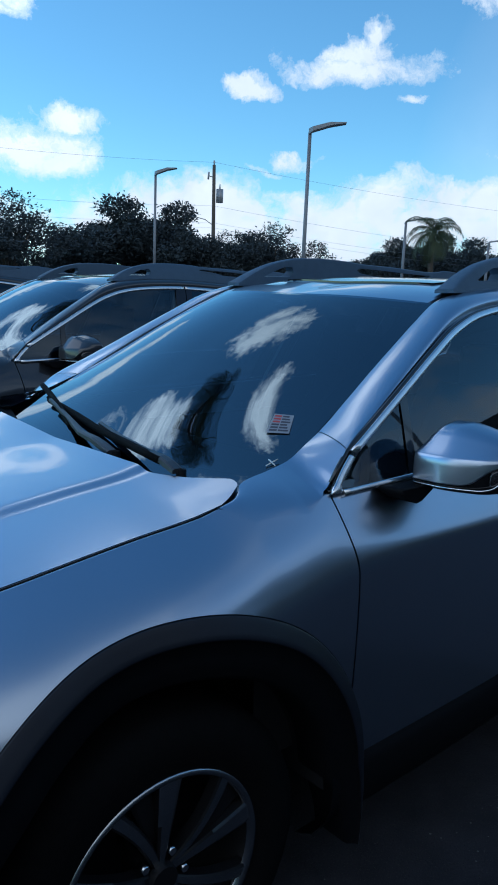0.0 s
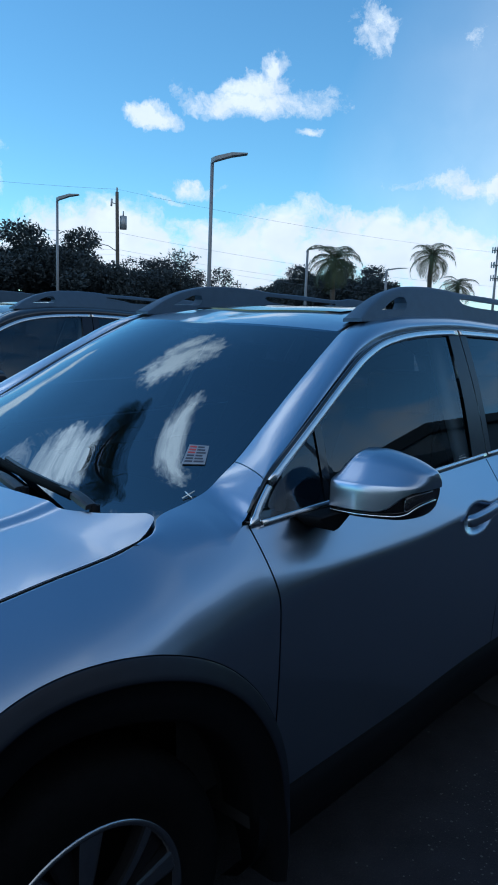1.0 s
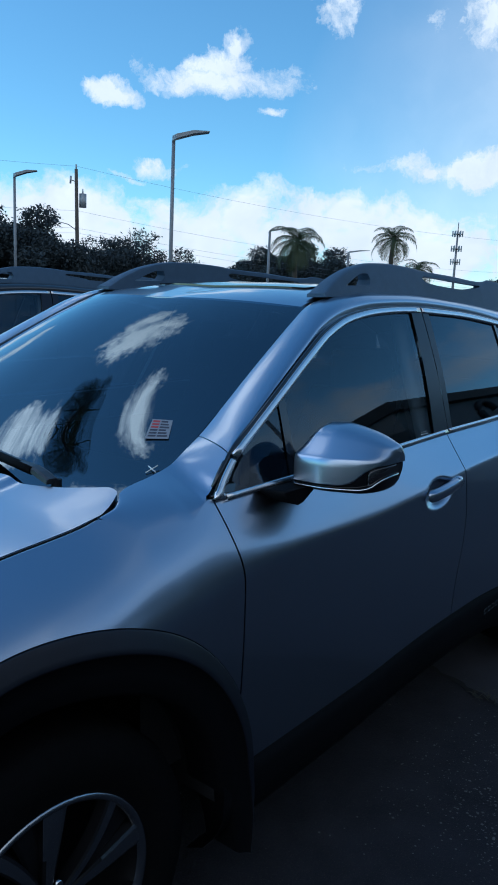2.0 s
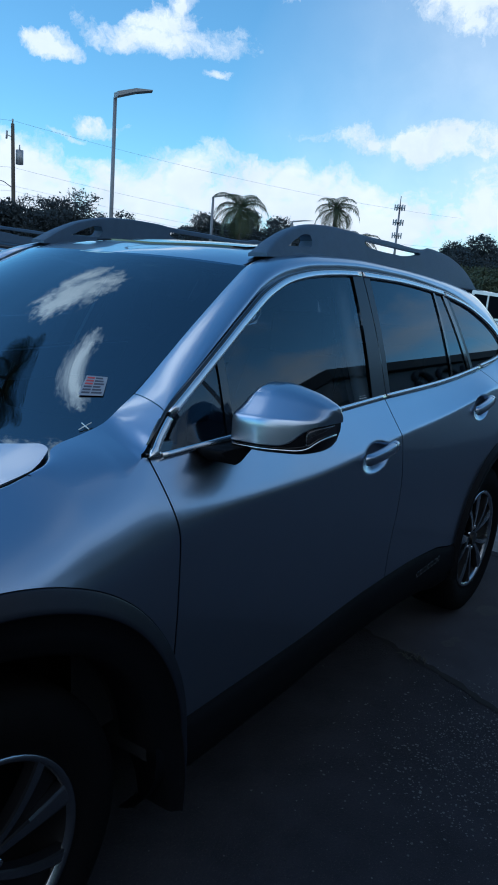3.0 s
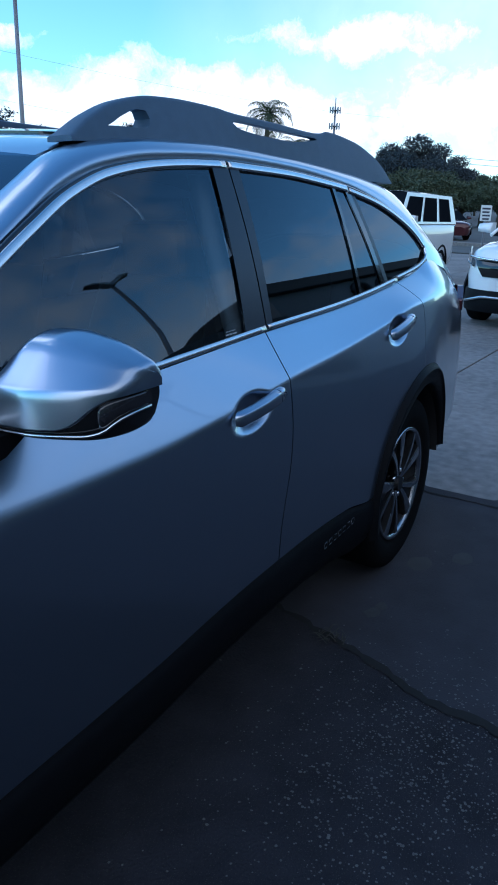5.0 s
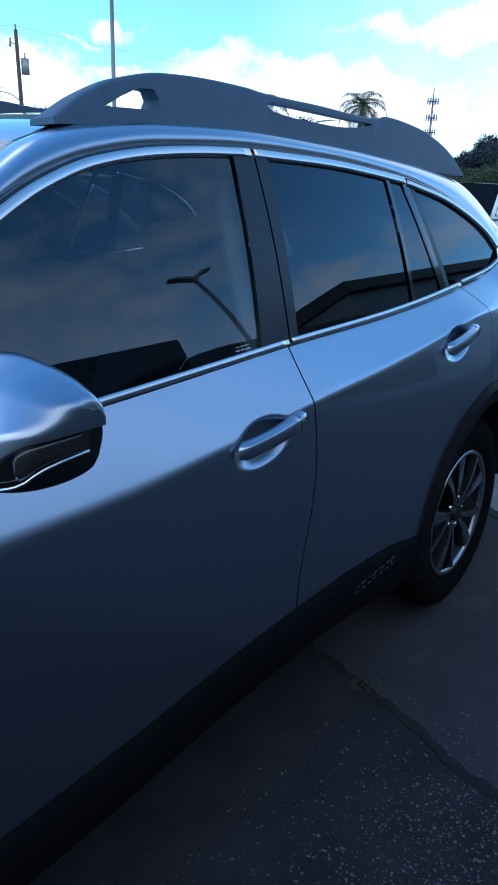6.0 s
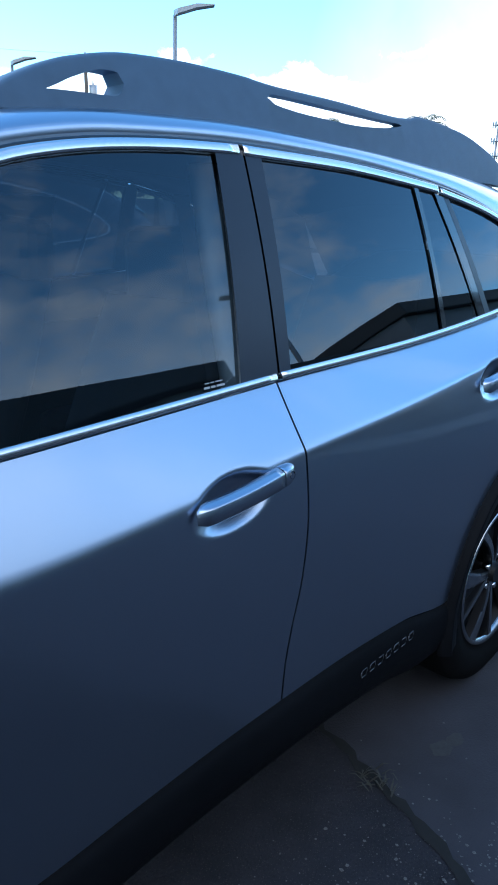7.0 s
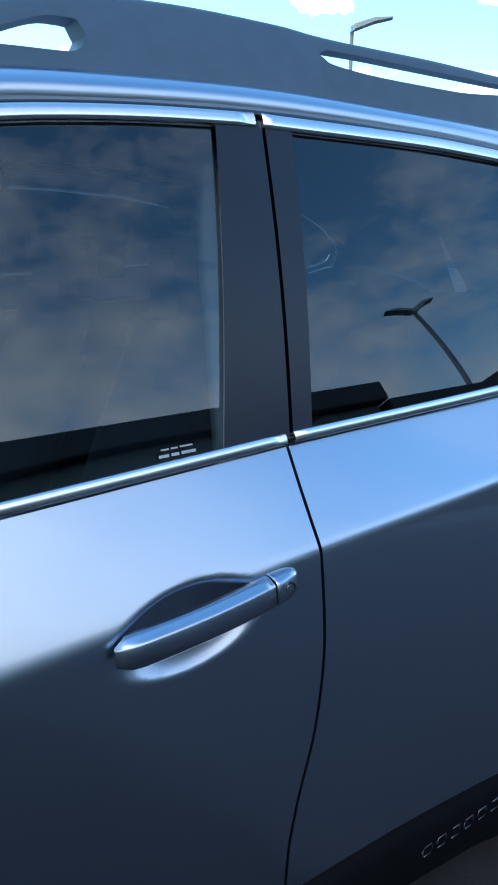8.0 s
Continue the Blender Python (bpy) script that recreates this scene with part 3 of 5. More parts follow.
def wagon(name, label, at, paint_key, full=True):
    body_paint = PAINTS[paint_key]
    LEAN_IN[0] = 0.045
    car = thing(name, label, "car", at)
    car["paint_key"] = paint_key
    for s in (-1, 1):
        q = side_of(s)
        inward = (0, -s * 0.02, 0)
        # pressed panels of the flank
        drop = lambda x: 0.045 * min(1.0, max(0.0, (x - 0.20) / 0.06)) * min(1.0, max(0.0, (0.465 - x) / 0.06))
        wing = panel(s, lambda z: -0.62, SEAM_A, lambda x: arch(AXLE_F, 0.562, x, SILL_Z(x), 0.372), lambda x: TOP_Z(x) - drop(x), 120, 34)

        def cant(u, v):
            a, b = q(RUN_P(u)), q(RUN_Q(u))
            p = a.lerp(b, v)
            side = Vector((0, s * 0.75, 0.55))
            return p + side * (0.004 + 0.025 * min(1, max(0, u - 0.09) * 4)) * math.sin(math.pi * v) ** 0.62

        def shoulder(u, v):
            """Rolls from the flank over to the windscreen's foot and up to the pillar's seam."""
            u = u * (SEAM_U - 0.0006)
            a = RUN_P(u)
            r = drop(a.x)
            c, b = Vector((a.x, -TOP_Y(a.x), TOP_Z(a.x))) if a.x < 0.455 else a, RUN_Q(u)
            z0 = TOP_Z(a.x) - r - 0.0015
            low = Vector((a.x, -side_y(a.x, z0), z0)) if r > 0.001 else c
            k = min(1.0, max(0.0, (a.x - 0.455) / 0.07))
            bent = low * (1 - v) ** 2 + c * 2 * v * (1 - v) + b * v * v
            return q(bent).lerp(cant(u, v), k)
        sheet(shoulder, 60, 16, wing)
        part("fender", wing, body_paint, car)
        fd = part("front_door", panel(s, SEAM_A, SEAM_B, SILL_Z, TOP_Z, 170, 140), body_paint, car)
        part("rear_door", panel(s, SEAM_B, SEAM_C, lambda x: arch(AXLE_R, 0.485, x, SILL_Z(x)), TOP_Z, 170, 140), body_paint, car)
        part("quarter_panel", panel(s, SEAM_C, lambda z: 3.90, lambda x: arch(AXLE_R, 0.485, x, 0.43), TOP_Z, 90, 40), body_paint, car)
        # pillar and roof edge from the windscreen's foot to the tail
        part("pillar_and_roof_rail", lip(sheet(lambda u, v: cant(SEAM_U + 0.0006 + (0.9994 - SEAM_U) * u, v), 110, 12), (0, 0, -0.012)), body_paint, car)
        # rear pillar skin behind the quarter window
        def d_pillar(u, v):
            a = q(line3([(2.96, -0.729, 1.404), (3.08, -0.757, 1.342), (3.145, -0.785, 1.28), (3.135, -0.808, 1.214)])(u))
            b = q(line3([(3.45, -0.58, 1.410), (3.58, -0.64, 1.30), (3.70, -0.69, 1.18), (3.83, -0.735, 1.06)])(u))
            return a.lerp(b, v) + Vector((0, s * 0.022, 0.012)) * math.sin(math.pi * v)
        part("rear_pillar", sheet(d_pillar, 16, 12), body_paint, car)
        # glass, with the black surround and the bright outline
        zs = curve([p[0] for p in DLO], [p[1] for p in DLO])
        zb = curve([p[0] for p in BELT[::-1][:-3]] + [3.125], [p[1] for p in BELT[::-1][:-3]] + [1.272])

        def pane(x0, x1, mat, nm, lab, out=-0.004):
            """Between two lean posts, given as (x at belt, x at roof)."""
            def fn(u, v):
                z = 1.1 + 0.4 * v
                for _ in range(8):
                    t = (z - 1.1) / 0.45
                    x = (x0[0] + (x0[1] - x0[0]) * t) * (1 - u) + (x1[0] + (x1[1] - x1[0]) * t) * u
                    x = min(max(x, 0.50), 3.118)
                    lo, hi = zb(x) + 0.006, zs(x) - 0.006
                    z = lo + max(hi - lo, 0.001) * v
                return on_glass(s, x, z, out)
            return part(nm, sheet(fn, 26, 14), mat, car, lab)
        pane((0.50, 0.50), (0.775, 0.835), SIDE_GLASS, "quarter_light", "small fixed triangular pane")
        pane((0.80, 0.86), (1.588, 1.703), SIDE_GLASS, "front_window", "clear front door glass")
        pane((1.725, 1.828), (2.345, 2.412), TINT_GLASS, "rear_window", "dark tinted rear door glass")
        pane((2.362, 2.428), (2.582, 2.49), TINT_GLASS, "rear_vent_pane", "dark tinted pane")
        pane((2.645, 2.555), (3.125, 3.125), TINT_GLASS, "cargo_window", "dark tinted cargo side glass")
        pane((0.772, 0.832), (0.803, 0.863), GLOSS, "mirror_post", "", 0.0)
        pane((1.585, 1.700), (1.6905, 1.7765), PILLAR_FILM, "pillar_cover", "satin black pillar cover", 0.003)
        pane((1.6965, 1.7825), (1.728, 1.831), PILLAR_FILM, "pillar_cover", "", 0.003)
        pane((2.343, 2.410), (2.364, 2.430), GLOSS, "divider_bar", "", 0.002)
        pane((2.580, 2.488), (2.612, 2.530), GLOSS, "divider_bar", "", 0.001)
        pane((2.616, 2.534), (2.648, 2.558), PILLAR_FILM, "pillar_cover", "", 0.0)

        # dark backing added behind the cover gaps so that they look shaded
        pane((1.66, 1.75), (1.72, 1.80), GLOSS, "gap_backing", "", -0.008)
        pane((2.56, 2.50), (2.64, 2.55), GLOSS, "gap_backing", "", -0.010)

        def moulding(points, width, thick, mat, nm, lab="", rise=1):
            pts = [on_glass(s, x, z) for x, z in points]
            dense = line3(pts)
            pts = [dense(k / 40) for k in range(41)]
            def inside(i):
                d = (pts[min(i + 1, 40)] - pts[max(i - 1, 0)]).normalized()
                w = d.cross(Vector((0, s, 0.38)).normalized())
                return w if (w.dot(Vector((1.9, s * 0.78, 1.30)) - pts[i]) > 0) else -w
            return part(nm, strip(pts, inside, lambda i: Vector((0, s * 0.93, 0.37)), width, thick, rise), mat, car, lab)
        cut = [k for k, p in enumerate(DLO) if p[0] == 1.77][0]
        moulding([(x, z + 0.004) for x, z in DLO[1:cut] + [(1.762, 1.549)]], 0.0215, 0.009, CHROME, "chrome_moulding", "bright window surround")
        moulding([(x, z + 0.004) for x, z in [(1.776, 1.549)] + DLO[cut + 1:12] + [(2.517, 1.5005)]], 0.023, 0.009, CHROME, "chrome_moulding")
        moulding([(2.53, 1.4985)] + DLO[12:], 0.019, 0.009, CHROME, "chrome_moulding")
        moulding(BELT[0:4] + [(2.718, 1.168)], 0.0145, 0.010, CHROME, "chrome_moulding", "", -1)
        moulding([(x, z - 0.005) for x, z in [(2.706, 1.1668)] + BELT[5:7] + [(1.700, 1.1222)]], 0.0165, 0.010, CHROME, "chrome_moulding", "", -1)
        moulding([(x, z - 0.005) for x, z in [(1.686, 1.1218)] + BELT[8:11] + [(0.514, 1.0898)]], 0.0165, 0.010, CHROME, "chrome_moulding", "", -1)
        def bow(outer, inner, nm, lab=""):
            """A bright band between two edges, raised along its middle."""
            o, i = line3([on_glass(s, x, z, 0.002) for x, z in outer]), line3([on_glass(s, x, z, 0.002) for x, z in inner])
            up = Vector((0, s * 0.93, 0.37)) * 0.007
            rings = []
            for k in range(41):
                a, b = o(k / 40), i(k / 40)
                rings.append([a - up, a.lerp(b, 0.02) + up * 0.4, a.lerp(b, 0.2) + up * 0.85, a.lerp(b, 0.6) + up, a.lerp(b, 0.95) + up * 0.8, b - up])
            return part(nm, loft(rings), CHROME, car, lab)
        bow([(0.564, 1.1755), (0.53, 1.148), (0.500, 1.120), (0.484, 1.1045), (0.4795, 1.0965), (0.485, 1.091), (0.500, 1.0895), (0.512, 1.0900)],
            [(0.577, 1.1635), (0.550, 1.139), (0.527, 1.1195), (0.514, 1.109), (0.5085, 1.1045), (0.508, 1.1035), (0.509, 1.1035), (0.512, 1.1035)], "chrome_corner")
        # dark seal between the surround and the roof edge
        seal = [on_glass(s, x, z + 0.004, -0.004) for x, z in [(0.490, 1.114), (0.53, 1.150)] + DLO[1:]]
        dense = line3(seal)
        part("window_seal", tube([dense(k / 60) for k in range(61)], 0.0065, 6), GLOSS, car)
        seal = [on_glass(s, x, z + 0.001, -0.006) for x, z in BELT]
        dense = line3(seal)
        part("window_seal", tube([dense(k / 60) for k in range(61)], 0.0045, 6), GLOSS, car)
        # sill and arch cladding
        def sill(u, v):
            x = 0.44 + (2.34 - 0.44) * u
            z0 = SILL_Z(x) - 0.004
            prof = [(0.006, 0.0), (-0.004, 0.020), (-0.006, 0.05), (-0.002, 0.10), (0.015, 0.14), (0.06, 0.20), (0.12, 0.23)]
            k = v * 6
            i = min(int(k), 5)
            d, h = [prof[i][m] + (prof[i + 1][m] - prof[i][m]) * (k - i) for m in (0, 1)]
            return (x, s * (side_y(x, z0 + 0.01) - d), z0 - h)
        part("sill_cladding", sheet(sill, 40, 12), CLAD, car, "black plastic sill cladding")
        for xc, r, zc, ends in ((AXLE_F, 0.562, 0.372, (-18, 196)), (AXLE_R, 0.485, HUB_Z, (-8, 177))):
            wide, shelf = (0.128, 0.042) if xc == 0 else (0.080, 0.022)
            prof = [(0.0, -0.012), (0.0, 0.001), (0.003, 0.003), (shelf * 0.5, 0.012), (shelf - 0.004, 0.020), (shelf, 0.020), (shelf + 0.004, 0.014), (wide - 0.01, 0.006), (wide, -0.004), (wide, -0.10)]

            def flare(u, v, r=r, xc=xc, zc=zc, ends=ends, prof=prof):
                a = radians(ends[0] + (ends[1] - ends[0]) * u)
                k = v * (len(prof) - 1)
                i = min(int(k), len(prof) - 2)
                dr, out = [prof[i][m] + (prof[i + 1][m] - prof[i][m]) * (k - i) for m in (0, 1)]
                dr *= min(1.0, 0.35 + (6.0 if xc == AXLE_F else 2.2) * (1 - u))
                x, z = xc - (r - dr) * math.cos(a), zc + (r - dr) * math.sin(a)
                xr, zr = xc - r * math.cos(a), zc + r * math.sin(a)
                return (x, s * (side_y(xr, max(zr, 0.45)) + out), z)
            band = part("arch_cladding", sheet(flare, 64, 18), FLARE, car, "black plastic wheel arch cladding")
            # sheen and shade are in the colours: lighter shelf, blacker inner faces
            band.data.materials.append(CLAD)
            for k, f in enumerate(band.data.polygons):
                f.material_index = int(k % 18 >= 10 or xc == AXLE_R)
            inner = r - wide
            part("wheel_well", sheet(lambda u, v: (xc - (inner + 0.004) * math.cos(math.pi * (1.04 * u - 0.05)), s * (0.90 - 0.31 * v), zc + (inner + 0.004) * math.sin(math.pi * (1.04 * u - 0.05))), 32, 4), CABIN, car)
            part("well_wall", sheet(lambda u, v: (xc + (u - 0.5) * 2 * inner, s * 0.60, 0.18 + v * (zc + inner - 0.18)), 2, 2), CABIN, car)
        for xc, tn in ((AXLE_F, radians(101)), (AXLE_R, radians(108))):
            hub_z = HUB_Z + lot_z(xc) - lot_z(AXLE_F)
            m = pose(xc, s * 0.885, hub_z) if s < 0 else pose(xc, s * 0.885, hub_z, 0, 0, 180)
            wheel(car, m, tn, detail=full)
        # roof rail: a long foot with a slot under the bar
        top = curve((1.250, 1.34, 1.448, 1.596, 1.748, 1.901, 1.964, 2.03, 2.226, 2.519, 2.60, 2.652, 2.881, 3.058, 3.15, 3.222),
                    (1.586, 1.636, 1.677, 1.704, 1.710, 1.707, 1.702, 1.699, 1.696, 1.686, 1.690, 1.699, 1.683, 1.641, 1.60, 1.542))
        bot = curve((1.250, 1.426, 1.779, 2.23, 2.90, 3.222), (1.574, 1.582, 1.582, 1.560, 1.535, 1.528))
        low_rim = curve((1.25, 1.385, 1.40, 1.45, 1.53, 1.548, 1.556, 1.60, 1.955, 1.965, 1.985, 2.03, 2.10, 2.20, 2.30, 2.40, 2.48, 2.52, 2.535, 3.222),
                        (1.580, 1.616, 1.617, 1.619, 1.621, 1.630, 1.645, 1.650, 1.670, 1.670, 1.659, 1.653, 1.648, 1.645, 1.643, 1.647, 1.654, 1.660, 1.664, 1.535))
        high_rim = curve((1.25, 1.385, 1.40, 1.45, 1.52, 1.545, 1.556, 1.60, 1.955, 1.965, 1.98, 2.03, 2.20, 2.46, 2.52, 2.535, 3.222),
                         (1.580, 1.616, 1.622, 1.644, 1.664, 1.664, 1.645, 1.650, 1.670, 1.670, 1.679, 1.679, 1.675, 1.668, 1.667, 1.664, 1.535))
        bm = bmesh.new()
        for x0, x1, lo, hi, crown in ((1.25, 1.385, bot, top, True), (1.385, 1.556, bot, low_rim, False), (1.385, 1.556, high_rim, top, True), (1.556, 1.965, bot, top, True),
                                      (1.965, 2.535, bot, low_rim, False), (1.965, 2.535, high_rim, top, True), (2.535, 3.222, bot, top, True)):
            rings, n = [], max(12, int((x1 - x0) * 110))
            for k in range(n + 1):
                x = x0 + (x1 - x0) * k / n
                a, b = lo(x), max(hi(x), lo(x) + 0.0005)
                lean = lambda z: 0.035 * (z - 1.58) / 0.12
                c = min(0.0085, (b - a) * 0.4) if crown else 0.0
                y0, y1 = -0.618 + 0.016 * (x - 1.25), -0.545
                ring = [(x, y0 + lean(a), a), (x, y0 + lean(b - c), b - c)]
                if crown:
                    ring += [(x, y0 + lean(b) + 0.2 * c, b - 0.35 * c), (x, y0 + lean(b) + c, b), (x, y1 - c, b), (x, y1 - 0.2 * c, b - 0.35 * c)]
                ring += [(x, y1, b - c), (x, y1, a)]
                rings.append([q(p) for p in ring])
            loft(rings, True, False, bm)
        bmesh.ops.holes_fill(bm, edges=[e for e in bm.edges if e.is_boundary and all(v.co.x < 1.2505 or v.co.x > 3.2215 for v in e.verts)], sides=0)
        for e in bm.edges:
            if len(e.link_faces) == 2 and e.calc_face_angle(0) > radians(42):
                e.smooth = False
        rail = part("roof_rail", bm, RAIL, car, "smooth blue-grey plastic roof rail with slots")
        # door mirror: an angular cap over a black lower shell
        ys = curve((0, 0.06, 0.4, 0.7, 0.9, 0.97, 1.0), (-0.886, -0.896, -0.958, -1.04, -1.087, -1.099, -1.102))
        xf = curve((0, 0.03, 0.15, 0.4, 0.7, 0.9, 0.97, 1.0), (0.738, 0.728, 0.724, 0.726, 0.755, 0.792, 0.826, 0.868))
        xb = curve((0, 0.4, 0.8, 1.0), (0.865, 0.885, 0.905, 0.908))
        z_top = curve((0, 0.04, 0.14, 0.26, 0.42, 0.66, 0.86, 0.96, 1.0), (1.180, 1.196, 1.224, 1.239, 1.239, 1.224, 1.203, 1.190, 1.176))
        z_cap = curve((0, 0.60, 0.66, 0.84, 0.90, 1.0), (1.100, 1.099, 1.103, 1.139, 1.147, 1.150))
        z_low = curve((0, 0.10, 0.70, 0.85, 0.94, 1.0), (1.079, 1.074, 1.073, 1.078, 1.090, 1.118))
        z_line = curve((0, 0.74, 0.84, 0.93, 1.0), (1.090, 1.089, 1.094, 1.112, 1.122))

        LIFT = Vector((0, 0, 0.008))

        def soft(points, rounds=2):
            """Rounds the corners of an open run of points."""
            for _ in range(rounds):
                out = [points[0]]
                for a, b in zip(points, points[1:]):
                    out += [a.lerp(b, 0.28), a.lerp(b, 0.72)]
                points = out + [points[-1]]
            return points

        def cap_ring(t):
            f, b, zt, zc, y = xf(t), xb(t), z_top(t), z_cap(t), ys(t)
            crease = 1.160 - 0.002 * t
            depth = b - f
            c0 = min(crease + 0.006, zt - 0.012)
            run = [Vector((f + 0.002, y, zc)), Vector((f + 0.003, y, (zc + crease) / 2)), Vector((f + 0.005, y, c0 - 0.005)), Vector((f + 0.014, y, c0 + 0.003)),
                   Vector((f + 0.014 + 0.16 * depth, y, c0 + 0.42 * (zt - c0))), Vector((f + 0.014 + 0.32 * depth, y, c0 + 0.78 * (zt - c0))), Vector((f + 0.62 * depth, y, zt - 0.004)), Vector((b - 0.012, y, zt)), Vector((b, y, zt - 0.014))]
            return [q(p + LIFT) for p in soft(run)] + [q(Vector((b, y, zc)) + LIFT)]
        mir = part("door_mirror", loft([cap_ring(1 - (1 - k / 44) ** 1.6) for k in range(45)]), body_paint, car, "angular body-coloured mirror cap")

        def shell_ring(t):
            f, b, y, zc, zl = xf(t) + 0.010, xb(t) - 0.004, ys(t) + 0.003, z_cap(t) + 0.004, z_low(t)
            run = [Vector((f, y, zc)), Vector((f + 0.002, y, (zc + zl) / 2)), Vector((min(f + 0.012, f * 0.8 + b * 0.2), y, zl + 0.006)), Vector((min(f + 0.04, f * 0.6 + b * 0.4), y, zl)), Vector((max(b - 0.02, f * 0.4 + b * 0.6), y, zl + 0.002)), Vector((b, y, zl + 0.012)), Vector((b, y, zc))]
            return [q(p + LIFT) for p in soft(run)]
        part("mirror_base", loft([shell_ring(k / 24) for k in range(25)]), GLOSS, mir, "gloss black lower shell")
        part("mirror_trim", tube([q((xf(t) + 0.0095, ys(t) + 0.001, z_line(t) + LIFT.z)) for t in (k / 30 for k in range(31))], 0.0028, 6), CHROME, mir, "thin chrome strip")
        part("turn_signal", loft([[q((xf(t) + dx, ys(t) + 0.001, LIFT.z + z_line(t) + 0.006 + (z_cap(t) - 0.003 - z_line(t) - 0.006) * v)) for dx, v in ((0.009, 0.0), (0.005, 0.3), (0.005, 0.8), (0.009, 1.0), (0.02, 1.0), (0.02, 0.0))] for t in (0.84 + 0.155 * k / 12 for k in range(13))]), LENS, mir, "dark indicator lens")
        part("mirror_foot", loft([[q((0.70 + a * w, y, 1.088 + b)) for a, b in ((-0.08, 0.004), (-0.05, 0.006), (0.08, 0.006), (0.10, -0.002), (0.03, -0.030), (0.0, -0.034), (-0.035, -0.026))] for y, w in ((-0.850, 0.9), (-0.880, 0.82), (-0.905, 0.75), (-0.93, 0.7))]), CLAD, mir, "black mirror foot")
        part("mirror_glass", sheet(lambda u, v: q((0.9105 + 0.002 * u, -0.90 - 0.165 * u, 1.135 + (0.085 - 0.03 * u) * v)), 6, 4), CHROME, mir)
        if full and s < 0:
            # printed notice low on the front window, as bars, and stickers on the windscreen
            part("window_sticker", sheet(lambda u, v: on_glass(1, 1.99 + 0.22 * u, 1.21 + 0.23 * v, -0.014), 2, 2), STICKER, car, "large printed price sheet inside the far window")
            for k, (x0, x1, z0, z1) in enumerate(((1.506, 1.517, 1.139, 1.141), (1.520, 1.529, 1.1392, 1.1412), (1.532, 1.550, 1.1395, 1.1415), (1.502, 1.516, 1.131, 1.1345), (1.519, 1.530, 1.1312, 1.1347), (1.533, 1.553, 1.1315, 1.135))):
                part("window_print", sheet(lambda u, v: on_glass(s, x0 + (x1 - x0) * u, z0 + (z1 - z0) * v, 0.0015), 1, 1), PRINT, car, "small pale printed bars" if k == 0 else "")
        # badge strip on the sill, lamps
        for k in range(7):
            x = 1.88 + 0.032 * k
            z = 0.421 + 0.002 * k
            y = s * (side_y(x, 0.5) + 0.006)
            shape = [(0.003, 0.0), (0.019, 0.001), (0.023, 0.010), (0.021, 0.019), (0.005, 0.018), (0.0, 0.010), (0.003, 0.0)]
            part("sill_mark", tube([(x + a, y, z + b) for a, b in shape[:7 - k % 3]], 0.0014, 5), STEEL_MARK, car, "plain raised bright shape" if k == 0 else "")
        handle(s, car, 1.388, 0.953, 0.085)
        handle(s, car, 2.375, 1.012, 0.14)
        part("tail_lamp", lip(sheet(lambda u, v: (3.60 + 0.30 * u, s * (side_y(3.60 + 0.30 * u, 0.98) + 0.012), 0.955 - 0.03 * u + (0.05 + 0.07 * min(1.0, u * 2)) * v), 14, 6), (0, -s * 0.03, 0)), RED_LENS, car, "dark red tail lamp lens")
        part("headlamp", sheet(lambda u, v: (-0.86 + 0.30 * u, s * (side_y(-0.86 + 0.30 * u, 0.78) + 0.004), 0.73 + 0.12 * v), 10, 6), HEADLIGHT, car, "clear headlamp lens")
    # bonnet, windscreen, roof, ends
    def hood(u, v):
        y = (v * 2 - 1)
        rear = HOOD_REAR(abs(y))
        x = -0.86 + (rear + 0.86) * u
        yy = y * (TOP_Y(x) - 0.0115)
        if x > 0.15:
            yy = y * (TOP_Y(0.15) - 0.0115 + 0.006 * min(1.0, (x - 0.15) / 0.06))
        return (x, yy, hood_z(x, yy))
    part("bonnet", lip(sheet(hood, 60, 160), (0, 0, -0.016)), body_paint, car, "raised bonnet with two creases")
    # a black tube added in each bonnet gap stands for its shade
    for s in (-1, 1):
        part("bonnet_gap_shade", tube([(x, s * (TOP_Y(x) - 0.0058), TOP_Z(x) - 0.0052) for x in (-0.60 + 0.80 * k / 60 for k in range(61))], 0.0056, 6), RUBBER, car, "black tube shading the gap beside the bonnet")
    top_edge = lambda y: 1.19 - 0.125 * (1 - (abs(y) / 0.592) ** 2)

    def screen(u, v):
        """u across, v from the foot to the roof."""
        w = 2 * u - 1
        qv = glass_run(v)
        half = -qv.y - 0.004
        bow = 1 - abs(w) ** 2.2
        dx = -0.115 - 0.015 * math.sin(math.pi * v)
        z = qv.z - 0.003 + bow * (0.010 * (1 - v) + 0.034 * v) + 0.018 * math.sin(math.pi * v) * bow
        foot = bow * 0.012 * (1 - v) ** 3
        return Vector((qv.x + dx * bow, w * half, z - foot))
    part("windscreen", sheet(screen, 40, 30), WS_GLASS, car, "laminated windscreen reflecting the sky")
    part("screen_frit", lip(sheet(lambda u, v: screen(0.012 + 0.976 * u, 0.0 + 0.075 * v) + Vector((0, 0, -0.004)), 40, 3), (0, 0, -0.002)), GLOSS, car)
    part("screen_frit", sheet(lambda u, v: screen(0.02 + 0.96 * u, 0.955 + 0.04 * v) + Vector((0, 0, -0.004)), 40, 3), GLOSS, car)
    for lo in (0.0, 0.962):
        part("screen_frit", sheet(lambda u, v: screen(lo + 0.038 * u, v) + Vector((0, 0, -0.004)), 3, 30), GLOSS, car)
    def header(u, v):
        x0 = top_edge((2 * v - 1) * 0.57)
        x = x0 + (3.46 - x0) * u
        return roof_point(x, (2 * v - 1) * 0.570)
